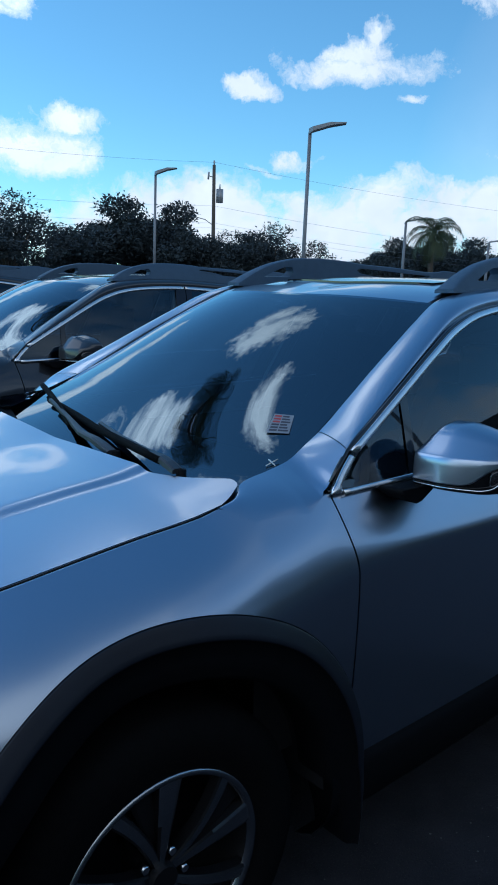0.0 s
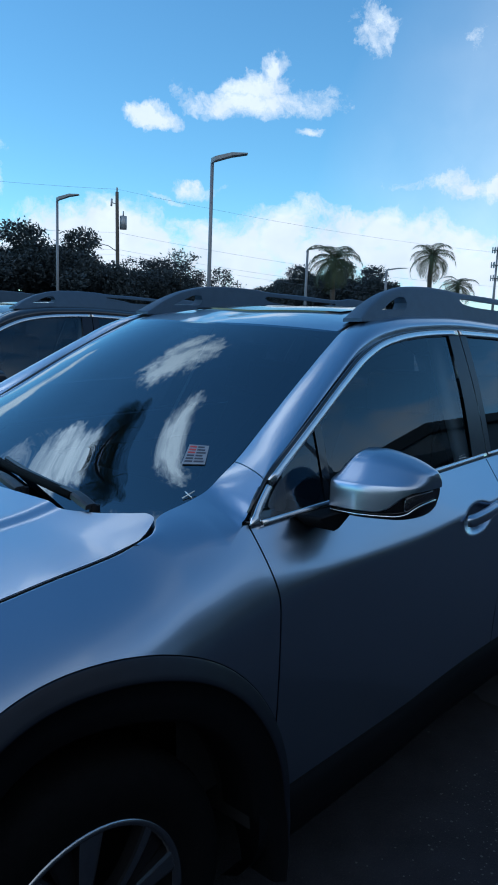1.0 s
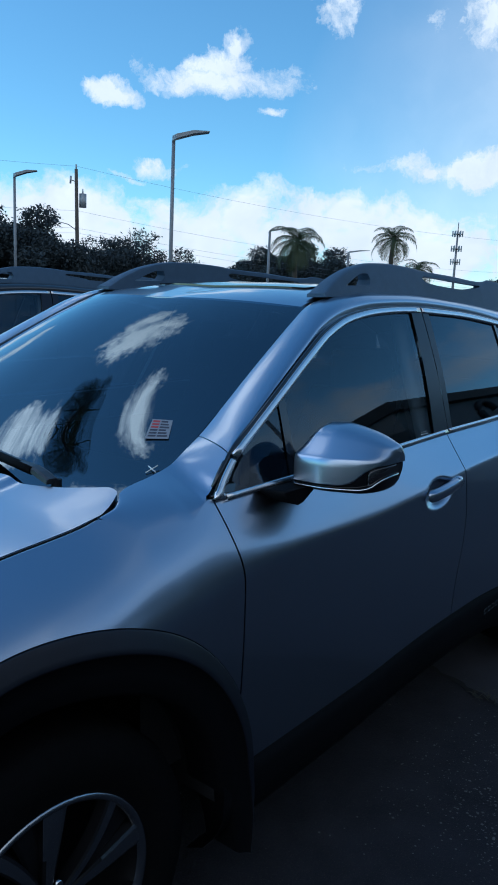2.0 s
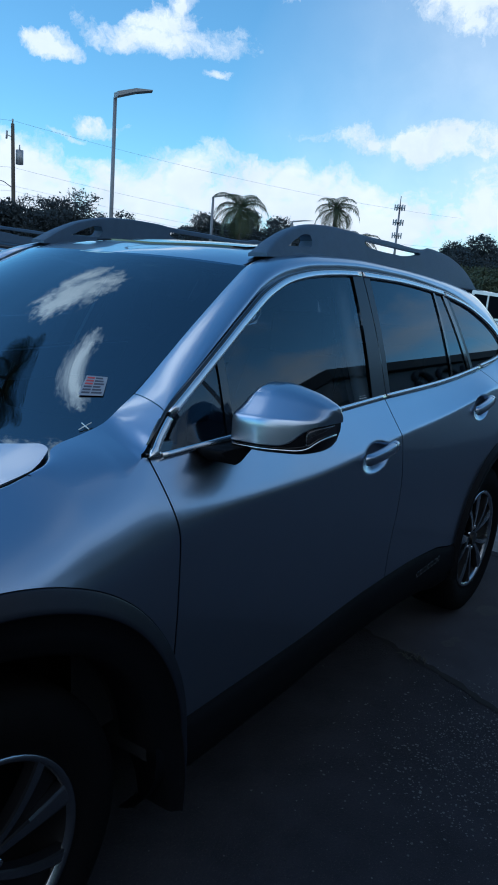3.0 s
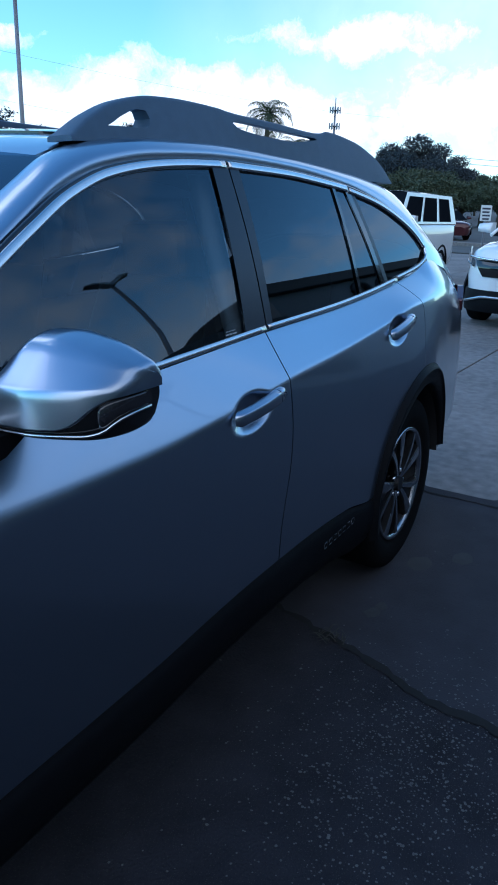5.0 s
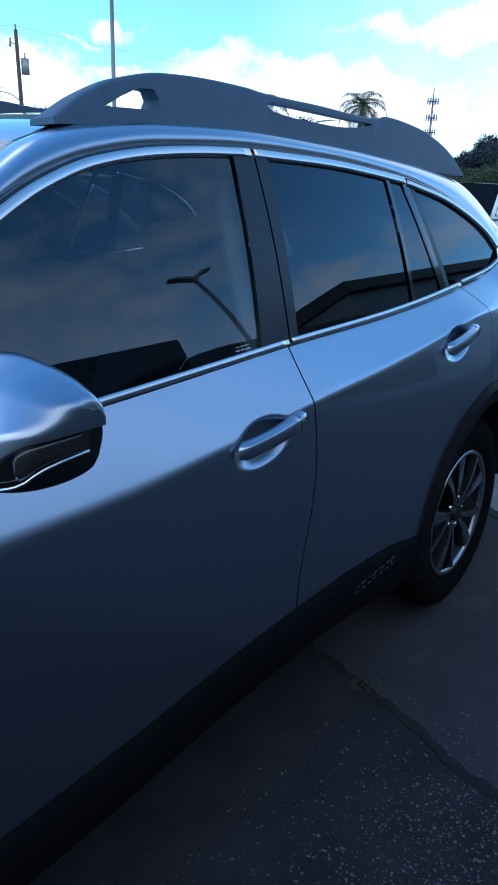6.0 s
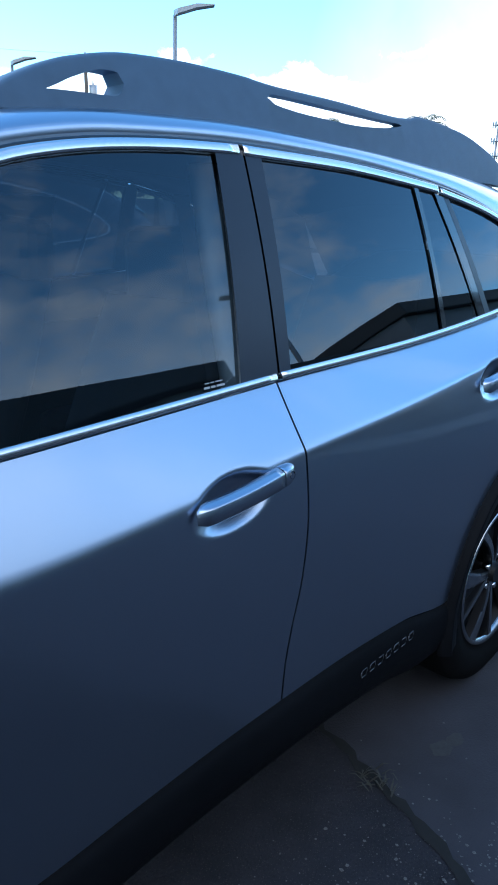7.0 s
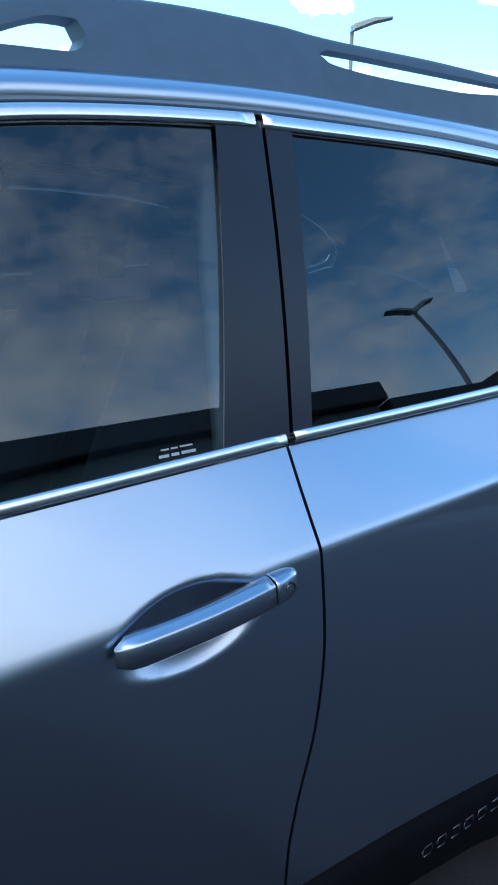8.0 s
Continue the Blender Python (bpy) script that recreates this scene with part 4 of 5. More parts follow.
    part("roof", lip(sheet(header, 60, 40), (0, 0, -0.01)), body_paint, car, "body-coloured roof")
    part("sunroof", lip(sheet(lambda u, v: roof_point(1.34 + 0.07 * abs(2 * v - 1) ** 2 + 0.78 * u, (2 * v - 1) * 0.42) + Vector((0, 0, 0.006)), 14, 14), (0, 0, -0.008)), GLOSS, car, "tinted glass sunroof panel")
    def cowl(u, v):
        w = 2 * u - 1
        a = Vector(hood(0.985, u)) + Vector((0, 0, -0.018))
        b = screen(0.01 + 0.98 * u, 0.03) + Vector((0, 0, -0.008))
        return a.lerp(b, v) + Vector((0, 0, -0.012 * math.sin(math.pi * v)))
    part("cowl_panel", sheet(cowl, 40, 8), CLAD, car, "black plastic cowl below the windscreen")
    for a, m, b, e0, e1 in (((0.246, -0.575, 1.130), (0.262, -0.42, 1.152), (0.345, 0.02, 1.168), (0.245, -0.50, 1.146), (0.385, 0.48, 1.160)),
                            ((0.236, -0.28, 1.132), (0.256, -0.05, 1.156), (0.36, 0.42, 1.172), (0.28, 0.10, 1.150), (0.46, 0.70, 1.170))):
        a, m, b, e0, e1 = (Vector(p) for p in (a, m, b, e0, e1))
        spine = [a, a.lerp(m, 0.25) + Vector((0, 0, 0.004)), a.lerp(m, 0.5) + Vector((0, 0, 0.007)), m, m.lerp(b, 0.5), b]
        across = (b - a).cross(Vector((0, 0, 1))).normalized()
        arm = part("wiper_arm", loft([[p + across * w * i + Vector((0, 0, h * j)) for i, j in ((-1, -0.5), (-0.9, 0.6), (-0.5, 1.0), (0.5, 1.0), (0.9, 0.6), (1, -0.5))] for p, w, h in zip(spine, (0.016, 0.017, 0.016, 0.013, 0.009, 0.007), (0.008, 0.010, 0.009, 0.007, 0.006, 0.006))], True, True, None, False), WIPER, car, "flat grey-black wiper arm")
        part("wiper_blade", tube([e0.lerp(e1, k / 10) + Vector((0, 0, 0.010 * math.sin(math.pi * k / 10))) for k in range(11)], 0.011, 6), RUBBER, arm, "rubber wiper blade")
        part("wiper_pivot", tube([a + Vector((0.012, 0.004, -0.04)), a + Vector((0.012, 0.004, 0.004))], 0.013, 10), CLAD, arm)
    def rear_end(u, v):
        y = (2 * v - 1)
        z = 0.46 + (0.82 - 0.24 * abs(y) ** 4) * u
        x = 3.90 + 0.03 * math.sin(math.pi * u) - 0.10 * abs(y) ** 3
        return (x, y * 0.74, z)
    part("tailgate", sheet(rear_end, 18, 18), body_paint, car)
    part("rear_screen", sheet(lambda u, v: (3.86 - 0.42 * u, (2 * v - 1) * (0.68 - 0.11 * u), 1.26 + 0.215 * u + 0.02 * (1 - (2 * v - 1) ** 2) - 0.19 * (1 - 0.55 * u) * (2 * v - 1) ** 4), 8, 10), TINT_GLASS, car, "dark tinted tailgate glass")
    part("roof_spoiler", lip(sheet(lambda u, v: (3.42 + 0.20 * u, (2 * v - 1) * 0.57, 1.42 - 0.07 * u + 0.10 * (1 - (2 * v - 1) ** 4)), 6, 12), (0, 0, -0.03)), body_paint, car)
    def bumper(x0, sgn, zlo, zhi, mat, nm, lab, half_y=0.86):
        def fn(u, v):
            a = (2 * u - 1) * radians(90)
            x = x0 + sgn * 0.34 * math.cos(a)
            z = zlo + (zhi - zlo) * v
            return (x + sgn * 0.02 * math.sin(math.pi * v), half_y * math.sin(a), z)
        part(nm, sheet(fn, 36, 8), mat, car, lab)
    bumper(-0.58, -1, 0.46, 0.86, body_paint, "front_bumper", "")
    bumper(-0.58, -1, 0.22, 0.46, CLAD, "front_apron", "")
    bumper(3.62, 1, 0.43, 0.80, body_paint, "rear_bumper", "", 0.80)
    bumper(3.50, 1, 0.28, 0.44, CLAD, "rear_apron", "black rear apron", 0.80)
    part("underbody", boxed((-0.75, -0.60, 0.22), (3.75, 0.60, 0.46), 0.03), CABIN, car)
    # the cabin
    inner = bmesh.new()
    sheet(lambda u, v: (0.30 + 3.3 * u, -0.80, 0.46 + 0.52 * v), 4, 2, inner)
    sheet(lambda u, v: (0.30 + 3.3 * u, 0.80, 0.46 + 0.52 * v), 4, 2, inner)
    sheet(lambda u, v: (0.35 + 3.4 * u, -0.8 + 1.6 * v, 0.47), 4, 4, inner)
    part("cabin_shell", inner, CABIN, car)
    part("headlining", sheet(lambda u, v: roof_point(1.22 + 2.2 * u, (2 * v - 1) * 0.56) + Vector((0, 0, -0.035)), 12, 10), HEADLINING, car)
    dash = bmesh.new()
    sheet(lambda u, v: (0.22 + 0.62 * u, (2 * v - 1) * 0.77, 1.045 + 0.035 * math.sin(math.pi * u) + 0.02 * (1 - (2 * v - 1) ** 2) - 0.35 * max(0, u - 0.85)), 14, 14, dash)
    sheet(lambda u, v: (0.82 + 0.05 * math.sin(math.pi * u), (2 * v - 1) * 0.77, 0.55 + 0.47 * u), 6, 6, dash)
    part("dashboard", dash, CABIN, car, "dark soft dashboard")
    for y in (-0.37, 0.37):
        for x0, nm in ((1.18, "front_seat"), (2.05, "rear_seat")):
            seat = bmesh.new()
            box(seat, (x0 - 0.02, y - 0.25, 0.55), (x0 + 0.48, y + 0.25, 0.72), 0.05)
            rings = []
            for k in range(6):
                t = k / 5
                cx, cz, w = x0 + 0.44 + 0.20 * t, 0.68 + 0.56 * t, 0.25 - 0.05 * t * t
                rings.append([(cx + 0.065 * math.cos(a) * (1 - 0.3 * t), y + w * (abs(math.sin(a)) ** 0.6) * (1 if math.sin(a) > 0 else -1), cz) for a in (2 * math.pi * j / 14 for j in range(14))])
            loft(rings, True, True, seat)
            seat_ob = part(nm, seat, SEAT, car, "grey fabric seat")
            if x0 < 2:
                rest = bmesh.new()
                box(rest, (x0 + 0.595, y - 0.165, 1.21), (x0 + 0.695, y + 0.095, 1.40), 0.035)
                part("headrest", rest, SEAT, seat_ob)
                part("headrest_post", tube([(x0 + 0.625, y - 0.07, 1.13), (x0 + 0.635, y - 0.07, 1.25)], 0.006), CHROME, seat_ob)
                part("headrest_post", tube([(x0 + 0.625, y, 1.13), (x0 + 0.635, y, 1.25)], 0.006), CHROME, seat_ob)
    ring = [(0.93 + 0.075 * math.sin(a), -0.37 + 0.185 * math.cos(a), 0.98 + 0.17 * math.sin(a)) for a in (2 * math.pi * k / 32 for k in range(33))]
    wheel_ob = part("steering_wheel", tube(ring, 0.016, 8), CABIN, car)
    part("wheel_boss", boxed((0.90, -0.46, 0.95), (0.95, -0.28, 1.01), 0.02), CABIN, wheel_ob)
    for s in (-1, 1):
        part("pillar_trim", loft([[(x - 0.005, s * (0.80 - (z - 1.1) * 0.42), z), (x + 0.05, s * (0.80 - (z - 1.1) * 0.42), z), (x + 0.05, s * (0.76 - (z - 1.1) * 0.42), z), (x - 0.002, s * (0.76 - (z - 1.1) * 0.42), z)]
              for x, z in ((1.61, 1.0), (1.64, 1.15), (1.68, 1.35), (1.72, 1.52))]), PILLAR_TRIM, car, "light grey inner pillar trim")
        part("seat_belt", loft([[(x, s * (0.755 - (z - 1.1) * 0.42), z), (x + 0.045, s * (0.75 - (z - 1.1) * 0.42), z)] for x, z in ((1.585, 0.9), (1.60, 1.1), (1.635, 1.3), (1.66, 1.46))], False, False), SEAT, car)
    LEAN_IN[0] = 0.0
    return car


wagon("silver_wagon", "metallic ice-silver crossover wagon parked on worn asphalt", pose(0, 0, 0), "silver")
DARK_WAGON = wagon("dark_wagon", "dark grey crossover wagon parked beside the silver one", pose(0.47, 2.92, 0.0), "dark", False)
copy_thing(DARK_WAGON, pose(-0.15, 5.85, 0.0))["label"] = "dark grey crossover wagon parked two bays along"

# ------------------------------------------------------------------ ground
ASPHALT_SMOOTH = material("smooth_grey_asphalt", (0.037, 0.036, 0.043), 0.9, spread=0.4, scale=1.6, bump=0.35, bump_scale=160, spec=0.3)
ASPHALT = material("worn_asphalt", (0.0245, 0.0235, 0.0285), 0.95, spread=0.5, scale=2.2, bump=0.8, bump_scale=130, spots=(150.0, 0.20, (0.055, 0.053, 0.051)), spec=0.25)
CONCRETE = material("stained_concrete", (0.205, 0.185, 0.172), 0.75, spread=0.50, scale=4.0, bump=0.35, bump_scale=90)
FIELD = material("distant_lot", (0.09, 0.09, 0.085), 0.9, spread=0.3, scale=0.4)
JOINT = material("joint_dirt", (0.010, 0.0095, 0.009), 0.95, spread=0.3, scale=20)
PEBBLE = material("pale_aggregate", (0.11, 0.107, 0.104), 0.85, spread=0.4, scale=30)
PATCH = material("dried_splash", (0.042, 0.041, 0.042), 0.9, spread=0.25, scale=40)
STUCCO = material("grey_stucco", (0.18, 0.18, 0.19), 0.85, spread=0.12, scale=2.0, bump=0.3, bump_scale=60)
FASCIA = material("dark_fascia", (0.03, 0.032, 0.036), 0.6, spread=0.2)
STEEL = material("grey_painted_steel", (0.22, 0.23, 0.25), 0.5, 0.3, spread=0.12, scale=4)
LAMP_HEAD = material("lamp_housing", (0.28, 0.30, 0.32), 0.45, 0.3, spread=0.1)
WOODPOLE = material("weathered_pole_wood", (0.10, 0.085, 0.07), 0.9, spread=0.3, scale=6, bump=0.4, bump_scale=40)
CERAMIC = material("grey_transformer_steel", (0.34, 0.36, 0.38), 0.4, 0.2, spread=0.08)
WIRE = material("wire", (0.16, 0.19, 0.23), 0.6, spread=0.1)
BARK = material("bark", (0.085, 0.07, 0.055), 0.9, spread=0.35, scale=10, bump=0.6, bump_scale=30)
# the leaf colour includes the blue haze of the distance
LEAF = material("hazed_oak_leaves", (0.030, 0.045, 0.052), 0.7, spread=0.5, scale=1.5)
LEAF_LIGHT = material("bush_leaves", (0.065, 0.085, 0.045), 0.7, spread=0.45, scale=1.5)
FROND = material("palm_leaflets", (0.045, 0.065, 0.025), 0.6, spread=0.4, scale=2)
GRASS = material("dry_weed", (0.045, 0.042, 0.034), 0.8, spread=0.4, scale=30)

tagged(part("ground", sheet(lambda u, v: ((u - 0.5) * 4000, (v - 0.5) * 4000, -0.80), 8, 8), FIELD), "flat grey ground reaching the horizon", "ground", kind="structure")
CRACK = [(2.24, 0.6, 0), (2.20, -0.35, 0), (2.12, -0.72, 0), (2.05, -0.93, 0), (2.0, -1.10, 0), (1.90, -1.34, 0), (1.885, -1.55, 0), (1.80, -1.85, 0), (1.78, -2.6, 0), (1.74, -7.6, 0)]
crack_x = curve([p[1] for p in CRACK[::-1]], [p[0] for p in CRACK[::-1]])
EDGE_Y = [-60.0] + [-7.6 + 8.2 * k / 60 for k in range(61)] + [90.0]


def plate(x0, x1):
    """A piece of the asphalt between two lines x(y), with its broken edges turned down."""
    def fn(u, v):
        y = EDGE_Y[round(v * 62)]
        x = x0(y) + (x1(y) - x0(y)) * u
        return (x, y, lot_z(x))
    return lip(sheet(fn, 3, 62), (0, 0, -0.7))


lot = tagged(part("asphalt_lot", plate(lambda y: -60.0, crack_x), ASPHALT), "worn dark asphalt with pale aggregate showing", "asphalt", kind="structure")
part("asphalt_plate", plate(crack_x, lambda y: 3.688), ASPHALT_SMOOTH, lot, "smoother grey asphalt behind the crack")
DIP = Matrix.Translation((3.69, 0, lot_z(3.69))) @ Matrix.Rotation(math.atan(0.022), 4, "Y") @ Matrix.Translation((-3.69, 0, 0))     # the slabs go on falling
# lane added out of view, dark so the rear flank mirrors no pale slabs
part("unseen_lane", boxed((3.6905, -60, -0.5), (30.3, -1.325, 0.0)), ASPHALT_SMOOTH, lot, "", DIP)
apron = tagged(part("concrete_apron", boxed((3.69, -1.32, -0.155), (30.3, 90, -0.03)), JOINT, None, "", DIP), "stained concrete slabs with dirty joints", "pavement", kind="structure")
slab_mesh = None
for i in range(9):
    for j in range(-1, 5):
        x0, y0 = 3.70 + 1.96 + 2.95 * (i - 1) if i else 3.70, 0.03 + 3.62 * j
        wide = 2.95 if i else 1.96
        if slab_mesh is None or i < 2 or j < 1:
            bm = boxed((0.006, 0.006 if j >= 0 else 2.28, -0.12), (wide - 0.006, 3.614, 0.0), 0.006)
            slab = part("slab", bm, CONCRETE, apron)
            slab_mesh = slab.data
        else:
            slab = new("slab", slab_mesh)
            slab.parent = apron
        slab.location = (x0, y0, 0.004 + 0.003 * math.sin(7.1 * i + 3.3 * j))
# asphalt-coloured sheet added to stand for the smoky stain at the slab edge
spill_rng = random.Random(9)
spill = bmesh.new()
prev = None
for k in range(121):
    y = -1.30 + 3.9 * k / 120
    w = 0.10 + 0.09 * math.sin(2.3 * y + 0.6) + 0.06 * math.sin(9.1 * y) + spill_rng.uniform(-0.012, 0.016)
    x1 = 3.70 + max(w, 0.015)
    pair = (spill.verts.new((3.66, y, lot_z(3.66) + 0.004)), spill.verts.new((x1, y, lot_z(x1) + 0.012)))
    if prev:
        spill.faces.new((prev[0], pair[0], pair[1], prev[1]))
    prev = pair
part("slab_edge_patch", lip(spill, (0, 0, -0.02)), ASPHALT_SMOOTH, lot, "ragged asphalt-coloured patch for the stain along the slab edge")
far_lot = tagged(part("far_lot", boxed((30.3, -60, -0.78), (140, 90, lot_z(40.0))), FIELD), "pale paved lot beyond the slabs", "pavement", kind="structure")

# a branching crack across the asphalt, filled with dirt
rng = random.Random(5)


def crack(points, width, name):
    run = line3(points)
    bm = bmesh.new()
    n = 90
    prev = None
    for k in range(n + 1):
        p = run(k / n) + Vector((rng.uniform(-0.010, 0.010), rng.uniform(-0.006, 0.006), 0))
        w = width * rng.uniform(0.4, 1.2)
        z = lot_z(p.x) + 0.004
        a, b = bm.verts.new((p.x - w, p.y, z)), bm.verts.new((p.x + w, p.y, z + 0.0002))
        if prev:
            bm.faces.new((prev[0], prev[1], b, a))
        prev = (a, b)
    return tagged(part(name, bm, JOINT, lot))


crack(CRACK[:-1], 0.019, "crack")
crack([(3.66, -3.0, 0), (3.68, -1.6, 0), (3.665, -0.9, 0), (3.68, 0.6, 0), (3.67, 2.0, 0)], 0.016, "crack")
bm = bmesh.new()
for k in range(2600):
    if k % 5:
        x, y = rng.gauss(1.62, 0.28), rng.gauss(-1.38, 0.20)
    else:
        x, y = rng.uniform(-0.4, 3.6), rng.uniform(-3.2, -0.8)
    r = rng.choice((0.002, 0.002, 0.003, 0.003, 0.0045)) * rng.uniform(0.7, 1.2)
    ring = [bm.verts.new((x + r * math.cos(a) * rng.uniform(0.7, 1.2), y + r * math.sin(a) * rng.uniform(0.7, 1.2), lot_z(x) + 0.001)) for a in (0, 1.3, 2.5, 3.7, 5.0)]
    tip = bm.verts.new((x, y, lot_z(x) + r * 0.8))
    for a, b in zip(ring, ring[1:] + ring[:1]):
        bm.faces.new((a, b, tip))
tagged(part("loose_gravel", bm, PEBBLE), "scattered pale gravel on the asphalt", "gravel", kind="stuff")
for x, y, r in ((2.80, -0.985, 0.055), (2.957, -1.123, 0.045), (2.30, -0.97, 0.03), (2.36, -0.98, 0.025)):
    bm = bmesh.new()
    c = bm.verts.new((x, y, lot_z(x) + 0.005))
    ring = [bm.verts.new((x + r * 1.4 * math.cos(a) * rng.uniform(0.75, 1.1), y + r * math.sin(a) * rng.uniform(0.75, 1.1), lot_z(x + r) + 0.004)) for a in (2 * math.pi * k / 14 for k in range(14))]
    for a, b in zip(ring, ring[1:] + ring[:1]):
        bm.faces.new((c, a, b))
    part("dried_splash", bm, PATCH, lot)
bm = bmesh.new()
for k in range(26):
    a, h, l = rng.uniform(0, 6.28), rng.uniform(0.008, 0.024), rng.uniform(0.02, 0.06)
    x, y = 2.06 + rng.gauss(0, 0.02), -0.915 + rng.gauss(0, 0.03)
    d = Vector((math.cos(a), math.sin(a), 0))
    s0 = Vector((-d.y, d.x, 0)) * 0.0025
    p = Vector((x, y, 0.002))
    m = p + d * l * 0.5 + Vector((0, 0, h))
    e = p + d * l + Vector((0, 0, h * 0.9))
    v = [bm.verts.new(q) for q in (p - s0, p + s0, m + s0, m - s0, e)]
    bm.faces.new((v[0], v[1], v[2], v[3])), bm.faces.new((v[3], v[2], v[4]))
tagged(part("weed_tuft", bm, GRASS), "small dry weed growing from a crack", "weed")

# ------------------------------------------------------------------ the showroom behind the walk
shop = tagged(part("showroom_wall", boxed((-30, -11.0, -0.75), (9.0, -7.8, 4.02)), STUCCO), "grey stucco showroom facade in shade", "building", kind="structure")
part("wing", boxed((9.0, -11.0, -0.75), (15.2, -7.8, 3.72)), STUCCO, shop)
part("tall_wing", boxed((15.2, -11.0, -0.75), (46, -7.8, 4.8)), STUCCO, shop)
part("fascia", boxed((-30, -11.2, 4.022), (9.1, -7.60, 4.40), 0.03), FASCIA, shop, "dark metal fascia band")
part("fascia", boxed((9.104, -11.2, 3.722), (15.1, -7.62, 4.04), 0.03), FASCIA, shop)
part("fascia", boxed((15.104, -11.2, 4.802), (46, -7.60, 5.25), 0.03), FASCIA, shop)
SHOPGLASS = material("dark_showroom_glass", (0.012, 0.014, 0.016), 0.08, spread=0.2)
for k in range(13):
    x = -29 + 3.0 * k
    part("shop_window", boxed((x, -7.86, 0.25), (x + 2.7, -7.775, 2.8), 0.01), SHOPGLASS, shop)
for k in range(3):
    part("shop_window", boxed((9.3 + 1.95 * k, -7.86, 0.25), (11.1 + 1.95 * k, -7.775, 2.7), 0.01), SHOPGLASS, shop)
# the sign over the wing, as plain dark shapes
for k in range(6):
    x = 20.0 + 2.0 * k
    ring = [(x + 0.75 * math.cos(a) * (0.7 + 0.3 * (k % 2)), -7.70, 4.15 + 0.42 * math.sin(a)) for a in (2 * math.pi * m / 16 for m in range(12 + 2 * (k % 3)))]
    part("sign_shape", tube(ring, 0.11, 6), FASCIA, shop, "plain dark sign shape" if k == 0 else "")

# ------------------------------------------------------------------ lamp posts, poles, wires
def lamp_post(x, y, h, heads, group="lot lamps", pole_r=0.085):
    ob = thing("street_lamp", "grey steel lot lamp with a flat slanted head", "street lamp", pose(x, y, lot_z(x)), group)
    h -= lot_z(x)
    part("pole", tube([(0, 0, 0), (0, 0, h * 0.5), (0, 0, h - 0.15)], [pole_r, pole_r * 0.9, pole_r * 0.8], 10), STEEL, ob)
    part("base", tube([(0, 0, 0), (0, 0, 0.45)], 0.22, 12), STEEL, ob)
    for yaw, length in heads:
        c, s = math.cos(radians(yaw)), math.sin(radians(yaw))
        rings = []
        for u, w, z, t in ((-0.05, 0.10, -0.22, 0.20), (0.10, 0.22, -0.12, 0.16), (length * 0.55, 0.24, 0.09, 0.12), (length, 0.20, 0.20, 0.03)):
            rings.append([(u * c - q * s, u * s + q * c, h + z + d) for q, d in ((-w, 0), (w, 0), (w, t), (-w, t))])
        part("lamp_head", loft(rings, True, True, None, False), LAMP_HEAD, ob, "flat slanted lamp head")
    return ob


lamp_post(20.09, 19.71, 7.58, [(-42, 1.35)])
lamp_post(22.32, 33.86, 7.52, [(-38, 1.15)])
lamp_post(58.8, 45.9, 8.59, [(-45, 2.0)], pole_r=0.15)
lamp_post(66.5, 41.5, 7.09, [(-45, 2.2)], pole_r=0.15)
lamp_post(16.9, -12.2, 9.5, [(30, 0.75), (210, 0.75)], "lot lamps", 0.09)


def utility_pole(x, y, h, lamp=True, name_label="weathered wooden utility pole with a transformer"):
    ob = thing("utility_pole", name_label, "utility pole", pose(x, y, lot_z(x)))
    h -= lot_z(x)
    part("pole", tube([(0, 0, 0), (-0.12, 0, h * 0.5), (-0.25, 0, h)], [0.19, 0.17, 0.14], 10), WOODPOLE, ob)
    part("insulator", tube([(-0.25, 0, h), (-0.25, 0, h + 0.35)], [0.05, 0.08], 8), CERAMIC, ob)
    if lamp:
        part("transformer", tube([(0.28, -0.2, h - 3.0), (0.28, -0.2, h - 1.9)], 0.30, 14), CERAMIC, ob, "grey steel transformer can")
        part("bushing", tube([(0.28, -0.2, h - 1.9), (0.28, -0.2, h - 1.5)], [0.07, 0.04], 8), CERAMIC, ob)
        part("cutout", tube([(-0.75, 0.1, h - 1.2), (-0.70, 0.1, h - 0.6)], 0.08, 8), CERAMIC, ob)
        part("bracket", tube([(-0.75, 0.1, h - 0.9), (-0.25, 0, h - 1.0)], 0.035, 6), WOODPOLE, ob)
        part("lamp_arm", tube([(-0.15, 0, h - 4.9), (-0.9, 0.2, h - 4.45), (-1.8, 0.45, h - 4.3)], 0.035, 6), STEEL, ob)
        part("lamp_head", tube([(-1.7, 0.42, h - 4.3), (-2.1, 0.53, h - 4.34), (-2.5, 0.64, h - 4.38)], [0.08, 0.17, 0.06], 8), LAMP_HEAD, ob)
    return ob


utility_pole(39.2, 50.7, 11.58)
utility_pole(104, 30.5, 6.99, False, "slim utility pole above the far hedge")


def wire(a, b, sag, r=0.008):
    a, b = Vector(a), Vector(b)
    pts = [a.lerp(b, k / 24) - Vector((0, 0, sag * 4 * (k / 24) * (1 - k / 24))) for k in range(25)]
    tagged(part("overhead_wire", tube(pts, r, 4), WIRE), "thin grey overhead power line", "cable", "power lines")


